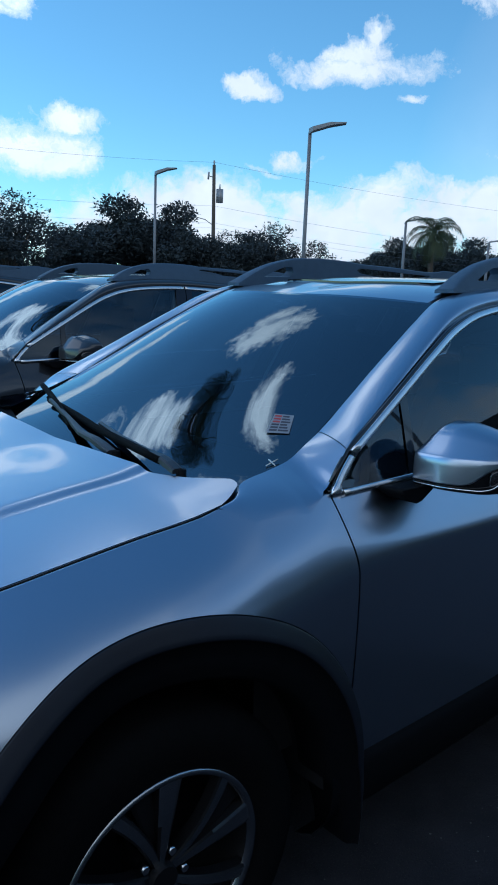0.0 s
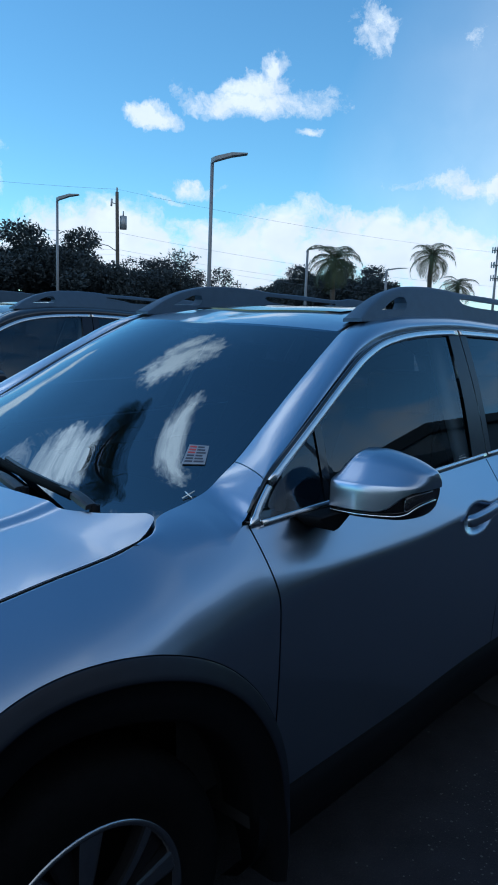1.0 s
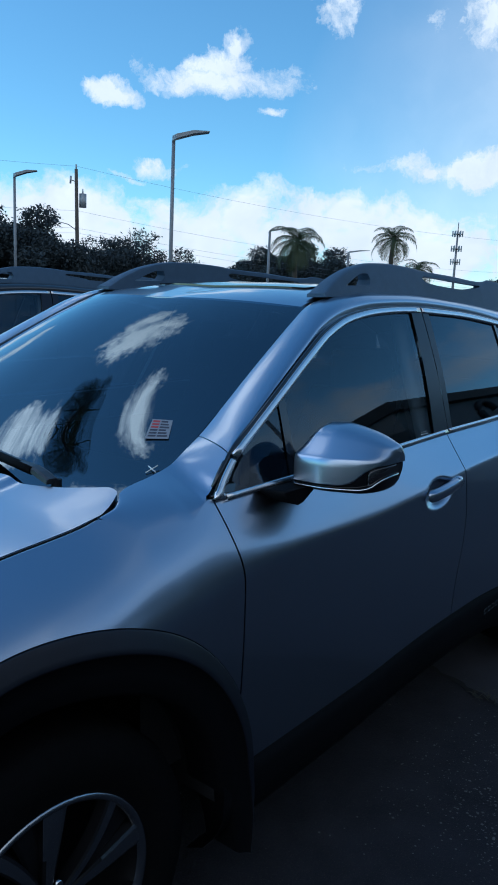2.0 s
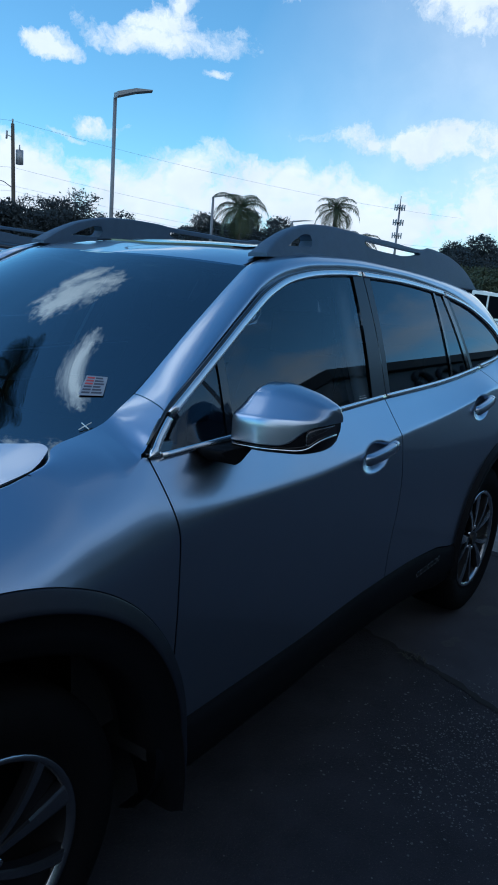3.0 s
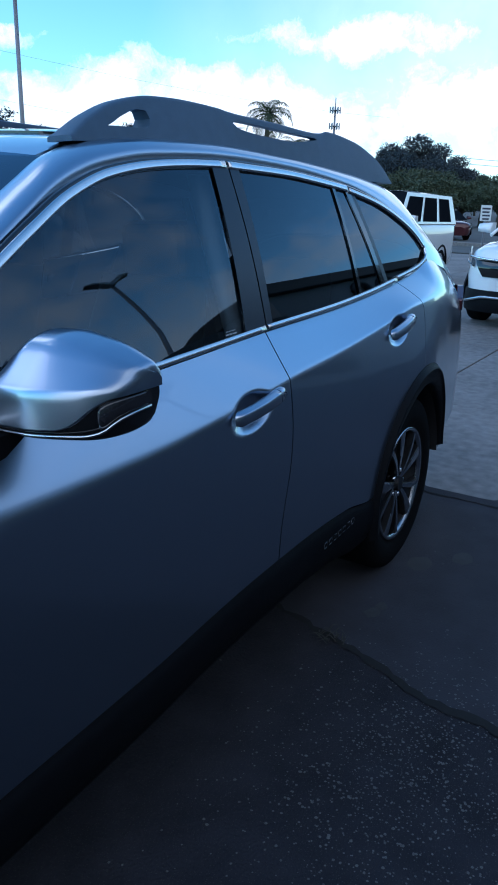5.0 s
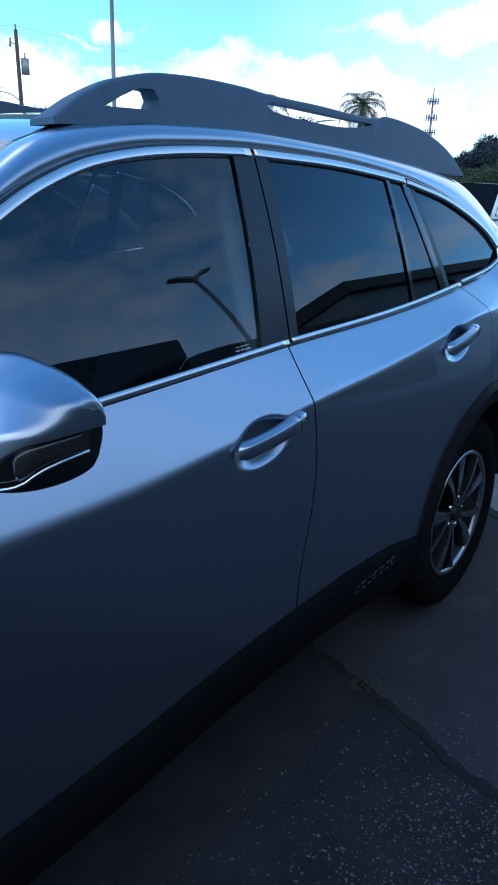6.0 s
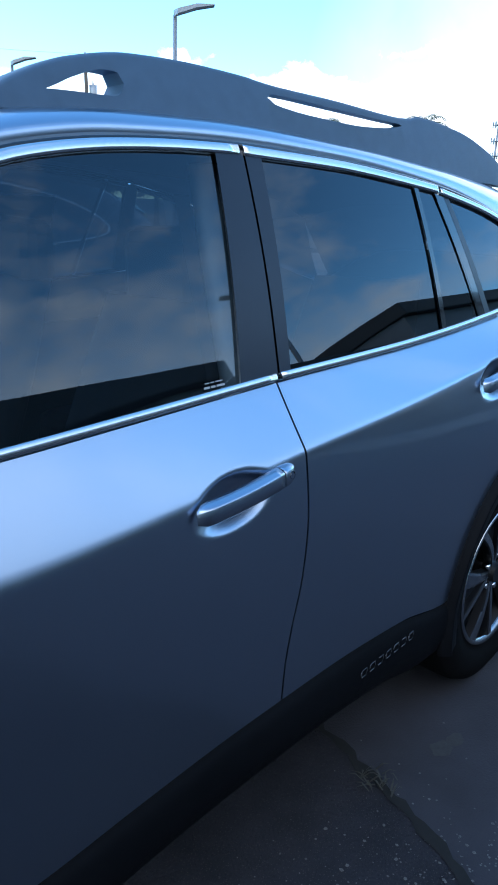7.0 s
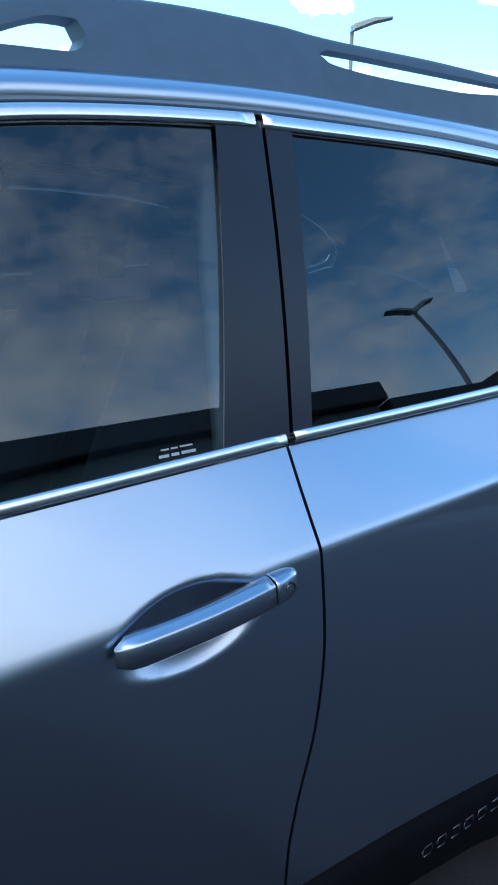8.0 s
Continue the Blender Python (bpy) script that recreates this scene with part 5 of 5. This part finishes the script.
for dz, sag in ((11.8, 0.8), (8.3, 0.9), (6.9, 0.8), (6.5, 0.9)):
    wire((39.0, 50.7, dz), (2.0, 66.0, dz + 0.9), sag)
    wire((39.0, 50.7, dz), (86.0, 31.0, dz - 2.2), sag)
wire((104, 30.5, 6.5), (150, -6, 6.9), 0.6, 0.03)
wire((104, 30.5, 5.8), (150, -6, 6.2), 0.6, 0.03)
mast = thing("cell_tower", "slim grey cellular mast with antenna panels", "tower", pose(224.6, 103.8, -4.7))
part("mast_pole", tube([(0, 0, 4.6), (0, 0, 31)], [0.5, 0.28], 8), STEEL, mast)
for z, n in ((30.0, 6), (25.5, 6), (21.5, 4)):
    for k in range(n):
        a = 2 * math.pi * k / n
        part("antenna", boxed((1.5 * math.cos(a) - 0.16, 1.5 * math.sin(a) - 0.16, z - 0.9), (1.5 * math.cos(a) + 0.16, 1.5 * math.sin(a) + 0.16, z + 0.9), 0.05), LAMP_HEAD, mast)
    part("platform", tube([(0, 0, z - 0.15), (0, 0, z + 0.05)], 1.4, 12), STEEL, mast)
part("mast_tip", tube([(0, 0, 31), (0, 0, 33.5)], 0.15, 6), STEEL, mast)


# ------------------------------------------------------------------ trees
def leaf_cloud(seed, blobs, per, size):
    """Many small leaf blades gathered in ragged clumps; blobs are centre and radii."""
    r = random.Random(seed)
    verts, faces = [], []
    for cx, cy, cz, rx, ry, rz in blobs:
        for _ in range(per):
            d = Vector((r.gauss(0, 1), r.gauss(0, 1), r.gauss(0, 1))).normalized() * (0.45 + 0.60 * r.random() ** 0.5)
            k = Vector((cx + d.x * rx, cy + d.y * ry, cz + d.z * rz))
            for _ in range(7):
                p = k + Vector((r.gauss(0, 1), r.gauss(0, 1), r.gauss(0, 0.8))) * size * 1.5
                t = Vector((r.gauss(0, 1), r.gauss(0, 1), r.gauss(0, 1))).normalized()
                w = t.cross(Vector((r.gauss(0, 1), r.gauss(0, 1), r.gauss(0, 1)))).normalized()
                s = size * r.uniform(0.6, 1.3)
                n = len(verts)
                verts += [p - t * s, p + w * s * 0.42, p + t * s, p - w * s * 0.42]
                faces.append((n, n + 1, n + 2, n + 3))
    me = bpy.data.meshes.new("crown")
    me.from_pydata([tuple(v) for v in verts], [], faces)
    return me


def tree(seed, h, w, leaf, label, loose=1.0, size=0.17, per=75):
    r = random.Random(seed)
    ob = thing("tree", label, "tree", None, "trees behind the lot")
    ob["tall"] = h
    fork = h * 0.30
    part("trunk", tube([(0, 0, 0), (0.1, 0.05, fork * 0.6), (0.05, 0, fork)], [0.26, 0.20, 0.17], 8), BARK, ob)
    blobs = []
    for k in range(9):
        a, e = 2.4 * k + r.random(), r.uniform(0.25, 1.25)
        L = h * 0.42 * r.uniform(0.7, 1.0)
        tip = Vector((math.cos(a) * math.cos(e) * w * 0.36, math.sin(a) * math.cos(e) * w * 0.36, fork + L * (0.35 + 0.85 * math.sin(e))))
        mid = Vector((tip.x * 0.4, tip.y * 0.4, fork + (tip.z - fork) * 0.55))
        part("limb", tube([(0.05, 0, fork - 0.1), mid, tip], [0.13, 0.08, 0.03], 6), BARK, ob)
        blobs.append((tip.x, tip.y, tip.z, w * 0.17 * loose, w * 0.17 * loose, h * 0.11 * loose))
        blobs.append((tip.x * 0.55, tip.y * 0.55, tip.z - h * 0.06, w * 0.15, w * 0.15, h * 0.10))
    for _ in range(8):
        a = r.uniform(0, 6.28)
        blobs.append((math.cos(a) * w * 0.42, math.sin(a) * w * 0.42, h * r.uniform(0.38, 0.72), w * 0.11, w * 0.11, h * 0.08))
    blobs.append((0, 0, h * 0.88, w * 0.16, w * 0.16, h * 0.09))
    me = leaf_cloud(seed, blobs, per, size)
    me.materials.append(leaf)
    crown = new("crown", me)
    crown.parent = ob
    return ob


def put(ob, az, dist, scale=1.0, turn=0.0, sz=None):
    """Stands a tree at an azimuth (from +y towards +x) and distance from the walk's start."""
    x = -0.74 + dist * math.sin(radians(az))
    foot = lot_z(x) - 0.05
    ob.matrix_basis = pose(x, -2.0 + dist * math.cos(radians(az)), foot, 0, 0, turn) @ Matrix.Diagonal((scale, scale, (sz or scale) - (foot + 0.1) / ob["tall"], 1))
    return ob


def again(ob, az, dist, scale=1.0, turn=0.0, sz=None):
    return put(copy_thing(ob, ob.matrix_basis), az, dist, scale, turn, sz)


airy = put(tree(11, 8.4, 8.0, LEAF, "airy dark green oak with gaps in its crown", 1.1, 0.115, 70), 22.3, 45, 1.0, 0, 0.783)
broad = put(tree(12, 9.0, 8.4, LEAF, "broad dense dark green oak", 1.05, 0.145, 190), 30.2, 50, 1.0, 0, 0.80)
again(broad, 34.4, 52, 0.86, 130, 0.80)
again(broad, 27.2, 58, 0.75, 60, 0.498)
again(airy, 38.2, 56, 0.86, 70, 0.70)
again(broad, 40.0, 58, 0.85, 170, 0.66)
again(airy, 41.8, 57, 0.92, 200, 0.79)
again(airy, 45.6, 56, 0.62, 20, 0.53)
again(airy, 24.8, 60, 0.75, 300, 0.464)
again(broad, 20.0, 62, 0.85, 200, 0.564)
again(broad, 36.0, 66, 0.62, 310, 0.359)
again(broad, 50.6, 84, 0.9, 40, 0.86)
again(broad, 53.8, 88, 1.05, 100, 0.98)
again(broad, 56.2, 86, 1.0, 180, 0.90)
again(broad, 47.8, 92, 0.8, 250, 0.62)
again(broad, 59.5, 92, 0.8, 10, 0.62)
again(broad, 63.0, 95, 0.66, 75, 0.45)
again(airy, 66.2, 95, 0.62, 15, 0.421)
for k, (az, dist, sc) in enumerate(((69.0, 78, 0.84), (70.8, 76, 0.90), (72.2, 80, 0.84), (73.6, 84, 0.74), (78.6, 90, 0.62), (81.0, 92, 0.66))):
    again(broad, az, dist, sc, 50 * k, sc - 0.005 * dist * math.cos(radians(az)))
shrub = put(tree(13, 4.6, 5.2, LEAF_LIGHT, "pale green feathery shrub", 1.2, 0.11, 80), 70.2, 64, 1.0, 0, 0.8)
for k, (az, dist, sc) in enumerate(((67.5, 66, 0.9), (68.8, 62, 0.85), (71.5, 62, 0.95), (72.8, 60, 0.9), (74.2, 62, 0.75), (75.6, 60, 0.82), (76.8, 58, 0.80), (78.2, 60, 0.85), (79.8, 58, 0.9), (65.5, 68, 0.85))):
    again(shrub, az, dist, sc, 77 * k, sc - 0.0085 * dist * math.cos(radians(az)))
again(airy, 75.1, 96, 0.60, 33, 0.474)


def palm(seed, h, crown, fronds, leaflets, trunk_r, label, lean=0.0, blade=0.022, wide=0.24):
    r = random.Random(seed)
    ob = thing("palm_tree", label, "palm tree")
    ob["tall"] = h
    part("trunk", tube([(lean, 0, 0), (lean * 0.75 + 0.1, 0, h * 0.4), (lean * 0.25, 0.1, h * 0.8), (0, 0, h)], [trunk_r * 1.3, trunk_r, trunk_r, trunk_r * 0.8], 10), BARK, ob)
    for k in range(fronds):
        a = 2.399 * k
        rise = radians(78 - 105 * (k / fronds)) + r.uniform(-0.1, 0.1)
        L = crown * r.uniform(0.85, 1.1)
        bm = bmesh.new()
        pts = []
        d, z, e = 0.0, h, rise
        for m in range(13):
            pts.append(Vector((d * math.cos(a), d * math.sin(a), z)))
            d += math.cos(e) * L / 12
            z += math.sin(e) * L / 12
            e -= radians(8.5 + 7 * m / 12)
        tube(pts, [0.035 - 0.0025 * m for m in range(13)], 5, bm)
        side = Vector((-math.sin(a), math.cos(a), 0))
        for m in range(leaflets):
            t = 1.2 + 10.6 * m / leaflets
            p = pts[int(t)].lerp(pts[min(int(t) + 1, 12)], t - int(t))
            f = (pts[min(int(t) + 1, 12)] - pts[int(t)]).normalized()
            ll = L * wide * math.sin(math.pi * min(0.97, 0.12 + t / 13.5)) * r.uniform(0.8, 1.15)
            for sg in (-1, 1):
                q1 = p + side * sg * ll * 0.6 + f * ll * 0.35 + Vector((0, 0, -ll * 0.10))
                q2 = p + side * sg * ll * 0.85 + f * ll * 0.6 + Vector((0, 0, -ll * (0.45 + 0.3 * r.random())))
                w = f * blade * crown / 2.5
                v = [bm.verts.new(x) for x in (p - w, p + w, q1 + w, q1 - w, q2)]
                bm.faces.new(v[:4]), bm.faces.new((v[3], v[2], v[4]))
        part("frond", bm, FROND, ob)
    return ob


put(palm(21, 6.3, 2.9, 26, 26, 0.20, "feathery queen palm with drooping fronds"), 53.2, 60)
tall = put(palm(22, 7.0, 2.6, 22, 24, 0.18, "slender palm with drooping fronds above the roofs"), 60.3, 62)
again(tall, 62.3, 66, 0.85, 100, 0.71)
again(tall, 81.8, 42, 0.9, 40, 0.78)
# placed, thinned and leaned to fit its windscreen reflection to the camera's view
near = palm(23, 21.4, 2.7, 25, 34, 0.07, "tall slender queen palm leaning beside the lot", -9.0, 0.011, 0.34)
near.matrix_basis = pose(1.96, 19.6, lot_z(1.96))


# ------------------------------------------------------------------ white vehicles beyond the tail
def plain_car(name, label, at, L, W, H, mat, hood_len, hood_h, boxy, faces_detail):
    """A car seen from afar: front at x = 0, ahead is -x; body, greenhouse, panes, lamps, wheels."""
    car = thing(name, label, "car", at)
    hw = W / 2
    belt = hood_h + 0.03
    prof = curve((0, 0.10, 0.4, hood_len, hood_len + 0.3, L - 0.3, L - 0.06, L), (hood_h - 0.30, hood_h - 0.12, hood_h - 0.05, belt - 0.01, belt, belt + 0.03, belt, belt - 0.25))
    half = curve((0, 0.05, 0.18, 0.5, 1.0, L - 1.0, L - 0.25, L), (hw * 0.42, hw * 0.62, hw * 0.80, hw * 0.95, hw, hw, hw * (0.99 if boxy else 0.95), hw * (0.93 if boxy else 0.84)))
    rings = []
    for k in range(41):
        x = L * (1 - math.cos(math.pi * k / 40)) / 2
        y, t = half(x), prof(x)
        ring = []
        top = ((0.995, 0.80), (0.985, 0.93), (0.95, 0.99)) if boxy else ((0.98, 0.80), (0.92, 0.91), (0.78, 0.975))
        for yy, zz in ((0.86, 0.24), (0.97, 0.42), (1.0, 0.62), *top, (0.4, 1.02), (0.0, 1.03)):
            ring.append((x, -y * yy, 0.0 + zz * t if zz > 0.3 else 0.25))
        ring += [(x, -p[1], p[2]) for p in ring[-2::-1]]
        rings.append(ring)
    part("body", loft(rings), mat, car)
    # greenhouse
    a0, a1 = hood_len - 0.10, hood_len + (0.55 if boxy else 0.85)
    b1, b0 = L - (0.25 if boxy else 0.55), L - 0.08
    ty, by = hw * (0.86 if boxy else 0.74), hw * (0.975 if boxy else 0.93)

    def house(u, v):
        """u along, v from belt to roof edge, near and far side alike."""
        x = (a0 + (a1 - a0) * v) * (1 - u) + (b0 + (b1 - b0) * v) * u
        return x, by + (ty - by) * v, belt + (H - 0.06 - belt) * v
    for s in (-1, 1):
        part("side_frame", sheet(lambda u, v: (lambda p: (p[0], s * p[1], p[2]))(house(u, v)), 20, 6), mat, car)
        cuts = ((0.06, 0.33), (0.37, 0.62), (0.67, 0.90)) if boxy else ((0.06, 0.34), (0.37, 0.66), (0.69, 0.95))
        for c0, c1 in cuts:
            def pane(u, v, c0=c0, c1=c1):
                p = house(c0 + (c1 - c0) * u, 0.08 + 0.80 * v)
                return (p[0], s * (p[1] + 0.006), p[2])
            part("side_window", sheet(pane, 8, 4), FAR_GLASS, car, "dark tinted side glass")
        for wx in (0.88, L - 1.02):
            m = pose(wx, s * (hw - 0.02), 0.36) if s < 0 else pose(wx, s * (hw - 0.02), 0.36, 0, 0, 180)
            wheel(car, m, 0.3, 0.23, 0.36, 0.22, False)
            part("arch_trim", loft([[(wx + r * math.cos(a), s * (hw + o), 0.36 + r * math.sin(a)) for r, o in ((0.38, -0.2), (0.385, 0.004), (0.43, 0.006), (0.44, -0.02))] for a in (math.pi * k / 20 - 0.1 for k in range(23))], False, False), CLAD, car)
        part("mirror", loft([[(a0 + 0.28 + 0.10 * c, s * (hw + 0.02 + 0.2 * t), belt + 0.10 + 0.09 * d * (1 - 0.3 * t)) for c, d in ((-0.8, -0.8), (0.8, -0.8), (0.8, 0.9), (-0.5, 0.9), (-1, 0))] for t in (0, 0.3, 0.7, 1.0)]), mat, car, "white door mirror")
        part("headlamp", sheet(lambda u, v: (0.09 + 0.48 * u**1.4 - 0.012, s * (half(0.09 + 0.48 * u**1.4) + 0.010), hood_h - 0.35 + (0.10 + 0.06 * u) * v + 0.10 * u), 12, 4), HEADLIGHT, car, "clear headlamp with dark inner")
        part("lamp_brow", tube([(0.09 + 0.48 * (k / 10) ** 1.4 - 0.012, s * (half(0.09 + 0.48 * (k / 10) ** 1.4) + 0.012), hood_h - 0.335 + 0.09 * k / 10) for k in range(11)], 0.012, 5), GLOSS, car)
        part("tail_lamp", boxed((L - 0.14, s * (hw - 0.12) - 0.06, belt - 0.42), (L + 0.004, s * (hw - 0.12) + 0.03, belt - 0.02), 0.02), RED_LENS, car)
    part("roof", sheet(lambda u, v: (a1 - 0.02 + (b1 - a1 + 0.04) * u, (2 * v - 1) * (ty + 0.004), H - 0.062 + 0.06 * (1 - (2 * v - 1) ** 4) * math.sin(math.pi * (0.12 + 0.76 * u))), 16, 12), mat, car)
    part("windscreen", sheet(lambda u, v: (a0 + (a1 - a0) * u - 0.10 * (1 - (2 * v - 1) ** 2), (2 * v - 1) * (by + (ty - by) * u), belt + (H - 0.06 - belt) * u), 8, 12), FAR_GLASS, car, "dark windscreen with a yellow year sticker")
    part("rear_screen", sheet(lambda u, v: (b0 + (b1 - b0) * u + 0.04 * (1 - (2 * v - 1) ** 2), (2 * v - 1) * (by + (ty - by) * u), belt + (H - 0.06 - belt) * u), 8, 12), FAR_GLASS, car)
    part("cabin_fill", boxed((a1, -ty + 0.12, 0.5), (b1 - 0.1, ty - 0.12, belt + 0.2), 0.05), CABIN, car)
    if faces_detail:
        def nose(y):
            """Where the front's outline stands at a half width."""
            lo, hi = 0.0, 1.2
            for _ in range(24):
                m = (lo + hi) / 2
                lo, hi = (m, hi) if half(m) < abs(y) else (lo, m)
            return lo

        def front(w0, w1, z0, z1, out):
            """A sheet bent round the front: half widths and heights at its foot and head."""
            def fn(u, v):
                y = (2 * u - 1) * (w0 + (w1 - w0) * v)
                return (nose(y) - out - 0.03 * math.sin(math.pi * v), y, z0 + (z1 - z0) * v)
            return lip(sheet(fn, 36, 8), (0.05, 0, 0))
        for s in (-1, 1):
            part("pillar", tube([(a0 + (a1 - a0) * k / 4, s * (by + (ty - by) * k / 4), belt + (H - 0.06 - belt) * k / 4 + 0.01) for k in range(5)], 0.026, 8), mat, car)
        part("grille", front(0.50, 0.64, hood_h - 0.46, hood_h - 0.25, 0.012), GLOSS, car, "black grille")
        part("grille_bar", tube([(nose(y) - 0.045, y, hood_h - 0.245 + 0.03 * (abs(y) / 0.7) ** 2) for y in (-0.72 + 0.072 * k for k in range(21))], 0.016, 6), CHROME, car, "bright grille bar")
        part("emblem", boxed((-0.075, -0.065, hood_h - 0.41), (-0.03, 0.065, hood_h - 0.29), 0.02), CHROME, car, "plain bright emblem shape")
        part("lower_bumper", front(0.86, 0.88, 0.22, 0.50, 0.012), CLAD, car, "black lower bumper")
        part("skid_strip", tube([(nose(y) - 0.055, y, 0.42 - 0.10 * max(0.0, abs(y) - 0.45) / 0.35) for y in (-0.80 + 0.08 * k for k in range(21))], 0.020, 6), ALLOY, car)
        part("year_sticker", sheet(lambda u, v: (a1 - 0.12 - 0.16 * (1 - v) - 0.05, 0.62 - 0.40 * u, H - 0.16 - 0.09 * (1 - v)), 6, 2), YELLOW, car, "yellow windscreen sticker")
    return car


plain_car("white_crossover", "white compact crossover with a black grille on the slabs", pose(9.92, 0.19, lot_z(9.92), 0, 1.26, -8), 4.6, 1.86, 1.70, WHITE_PAINT, 1.15, 1.13, False, True)
plain_car("white_suv", "large boxy white utility vehicle parked beyond the tail", pose(12.45, 4.27, lot_z(12.45), 0, 1.26, 0), 5.2, 2.02, 1.87, WHITE_PAINT, 1.45, 1.19, True, False)
plain_car("dark_red_car", "small dark red car parked by the far hedge", pose(38.5, 9.2, lot_z(38.5), 0, 0, 35), 4.4, 1.8, 1.45, RED_PAINT, 1.2, 0.95, False, False)
plain_car("black_car", "black car parked by the far hedge", pose(41.0, 12.6, lot_z(41.0), 0, 0, 35), 4.5, 1.8, 1.5, DARK_PAINT, 1.2, 0.95, False, False)
kerb = tagged(part("kerb", boxed((34.5, 4.0, -0.70), (34.8, 24.0, -0.46), 0.02), CONCRETE), "raised concrete kerb before the hedge", "kerb", kind="structure")
post = thing("lot_sign", "small white notice board on a steel post", "sign", pose(24.0, 4.25, lot_z(24.0), 0, 0, -74))
part("post", tube([(0, 0, 0), (0, 0, 1.75)], 0.03, 8), STEEL, post)
part("board", boxed((-0.16, -0.03, 1.28), (0.16, -0.015, 1.74), 0.004), PAPER, post)
for k in range(4):
    z = 1.64 - 0.10 * k
    part("text_bar", boxed((-0.12 + 0.01 * k, -0.036, z - 0.025), (0.12 - 0.02 * (k % 2), -0.0285, z + 0.025)), INK, post)
panel_sign = thing("white_sign_panel", "tall plain white sign panel on two posts", "sign", pose(58.0, 11.6, lot_z(58.0), 0, 0, -77))
part("board", boxed((0, -0.15, 2.6), (5.0, 0.15, 4.9), 0.05), PAPER, panel_sign)
for x in (0.6, 4.4):
    part("post", tube([(x, 0, 0), (x, 0, 2.7)], 0.12, 8), STEEL, panel_sign)


# ------------------------------------------------------------------ stickers on the silver wagon's windscreen
def quad(corners, lift, thick, u0, u1, v0, v1):
    """A thin plate on the pane between the corners (foot left, foot right, top right, top left)."""
    bl, br, tr, tl = (Vector(c) for c in corners)
    n = (br - bl).cross(tl - bl).normalized()
    n = n if n.z > 0 else -n
    at = lambda u, v: bl.lerp(br, u).lerp(tl.lerp(tr, u), v)
    ring = [at(u, v) for u, v in ((u0, v0), (u1, v0), (u1, v1), (u0, v1))]
    return loft([[p + n * lift for p in ring], [p + n * (lift + thick) for p in ring]], True, True, None, False)


CARD = ((0.521, -0.542, 1.183), (0.551, -0.596, 1.187), (0.606, -0.554, 1.223), (0.583, -0.503, 1.222))
card = tagged(part("windscreen_sticker", quad(CARD, 0.003, 0.0006, 0, 1, 0, 1), STICKER), "small grey printed card on the windscreen", "sticker")
for k in range(6):
    v = 0.10 + 0.15 * k
    part("text_bar", quad(CARD, 0.0038, 0.0004, 0.08, 0.42, v, v + 0.08), RED_INK if k > 2 else INK, card)
    part("text_bar", quad(CARD, 0.0038, 0.0004, 0.48, 0.92 - 0.06 * (k % 3), v, v + 0.08), INK, card)
MARK = ((0.436, -0.640, 1.124), (0.446, -0.664, 1.128), (0.464, -0.652, 1.140), (0.454, -0.630, 1.136))
cross = tagged(part("chalk_mark", tube([Vector(MARK[0]) + Vector((0, 0, 0.004)), Vector(MARK[2]) + Vector((0, 0, 0.004))], 0.0016, 5), PAPER), "small white crossed chalk mark on the glass", "mark")
part("stroke", tube([Vector(MARK[1]) + Vector((0, 0, 0.004)), Vector(MARK[3]) + Vector((0, 0, 0.004))], 0.0016, 5), PAPER, cross)
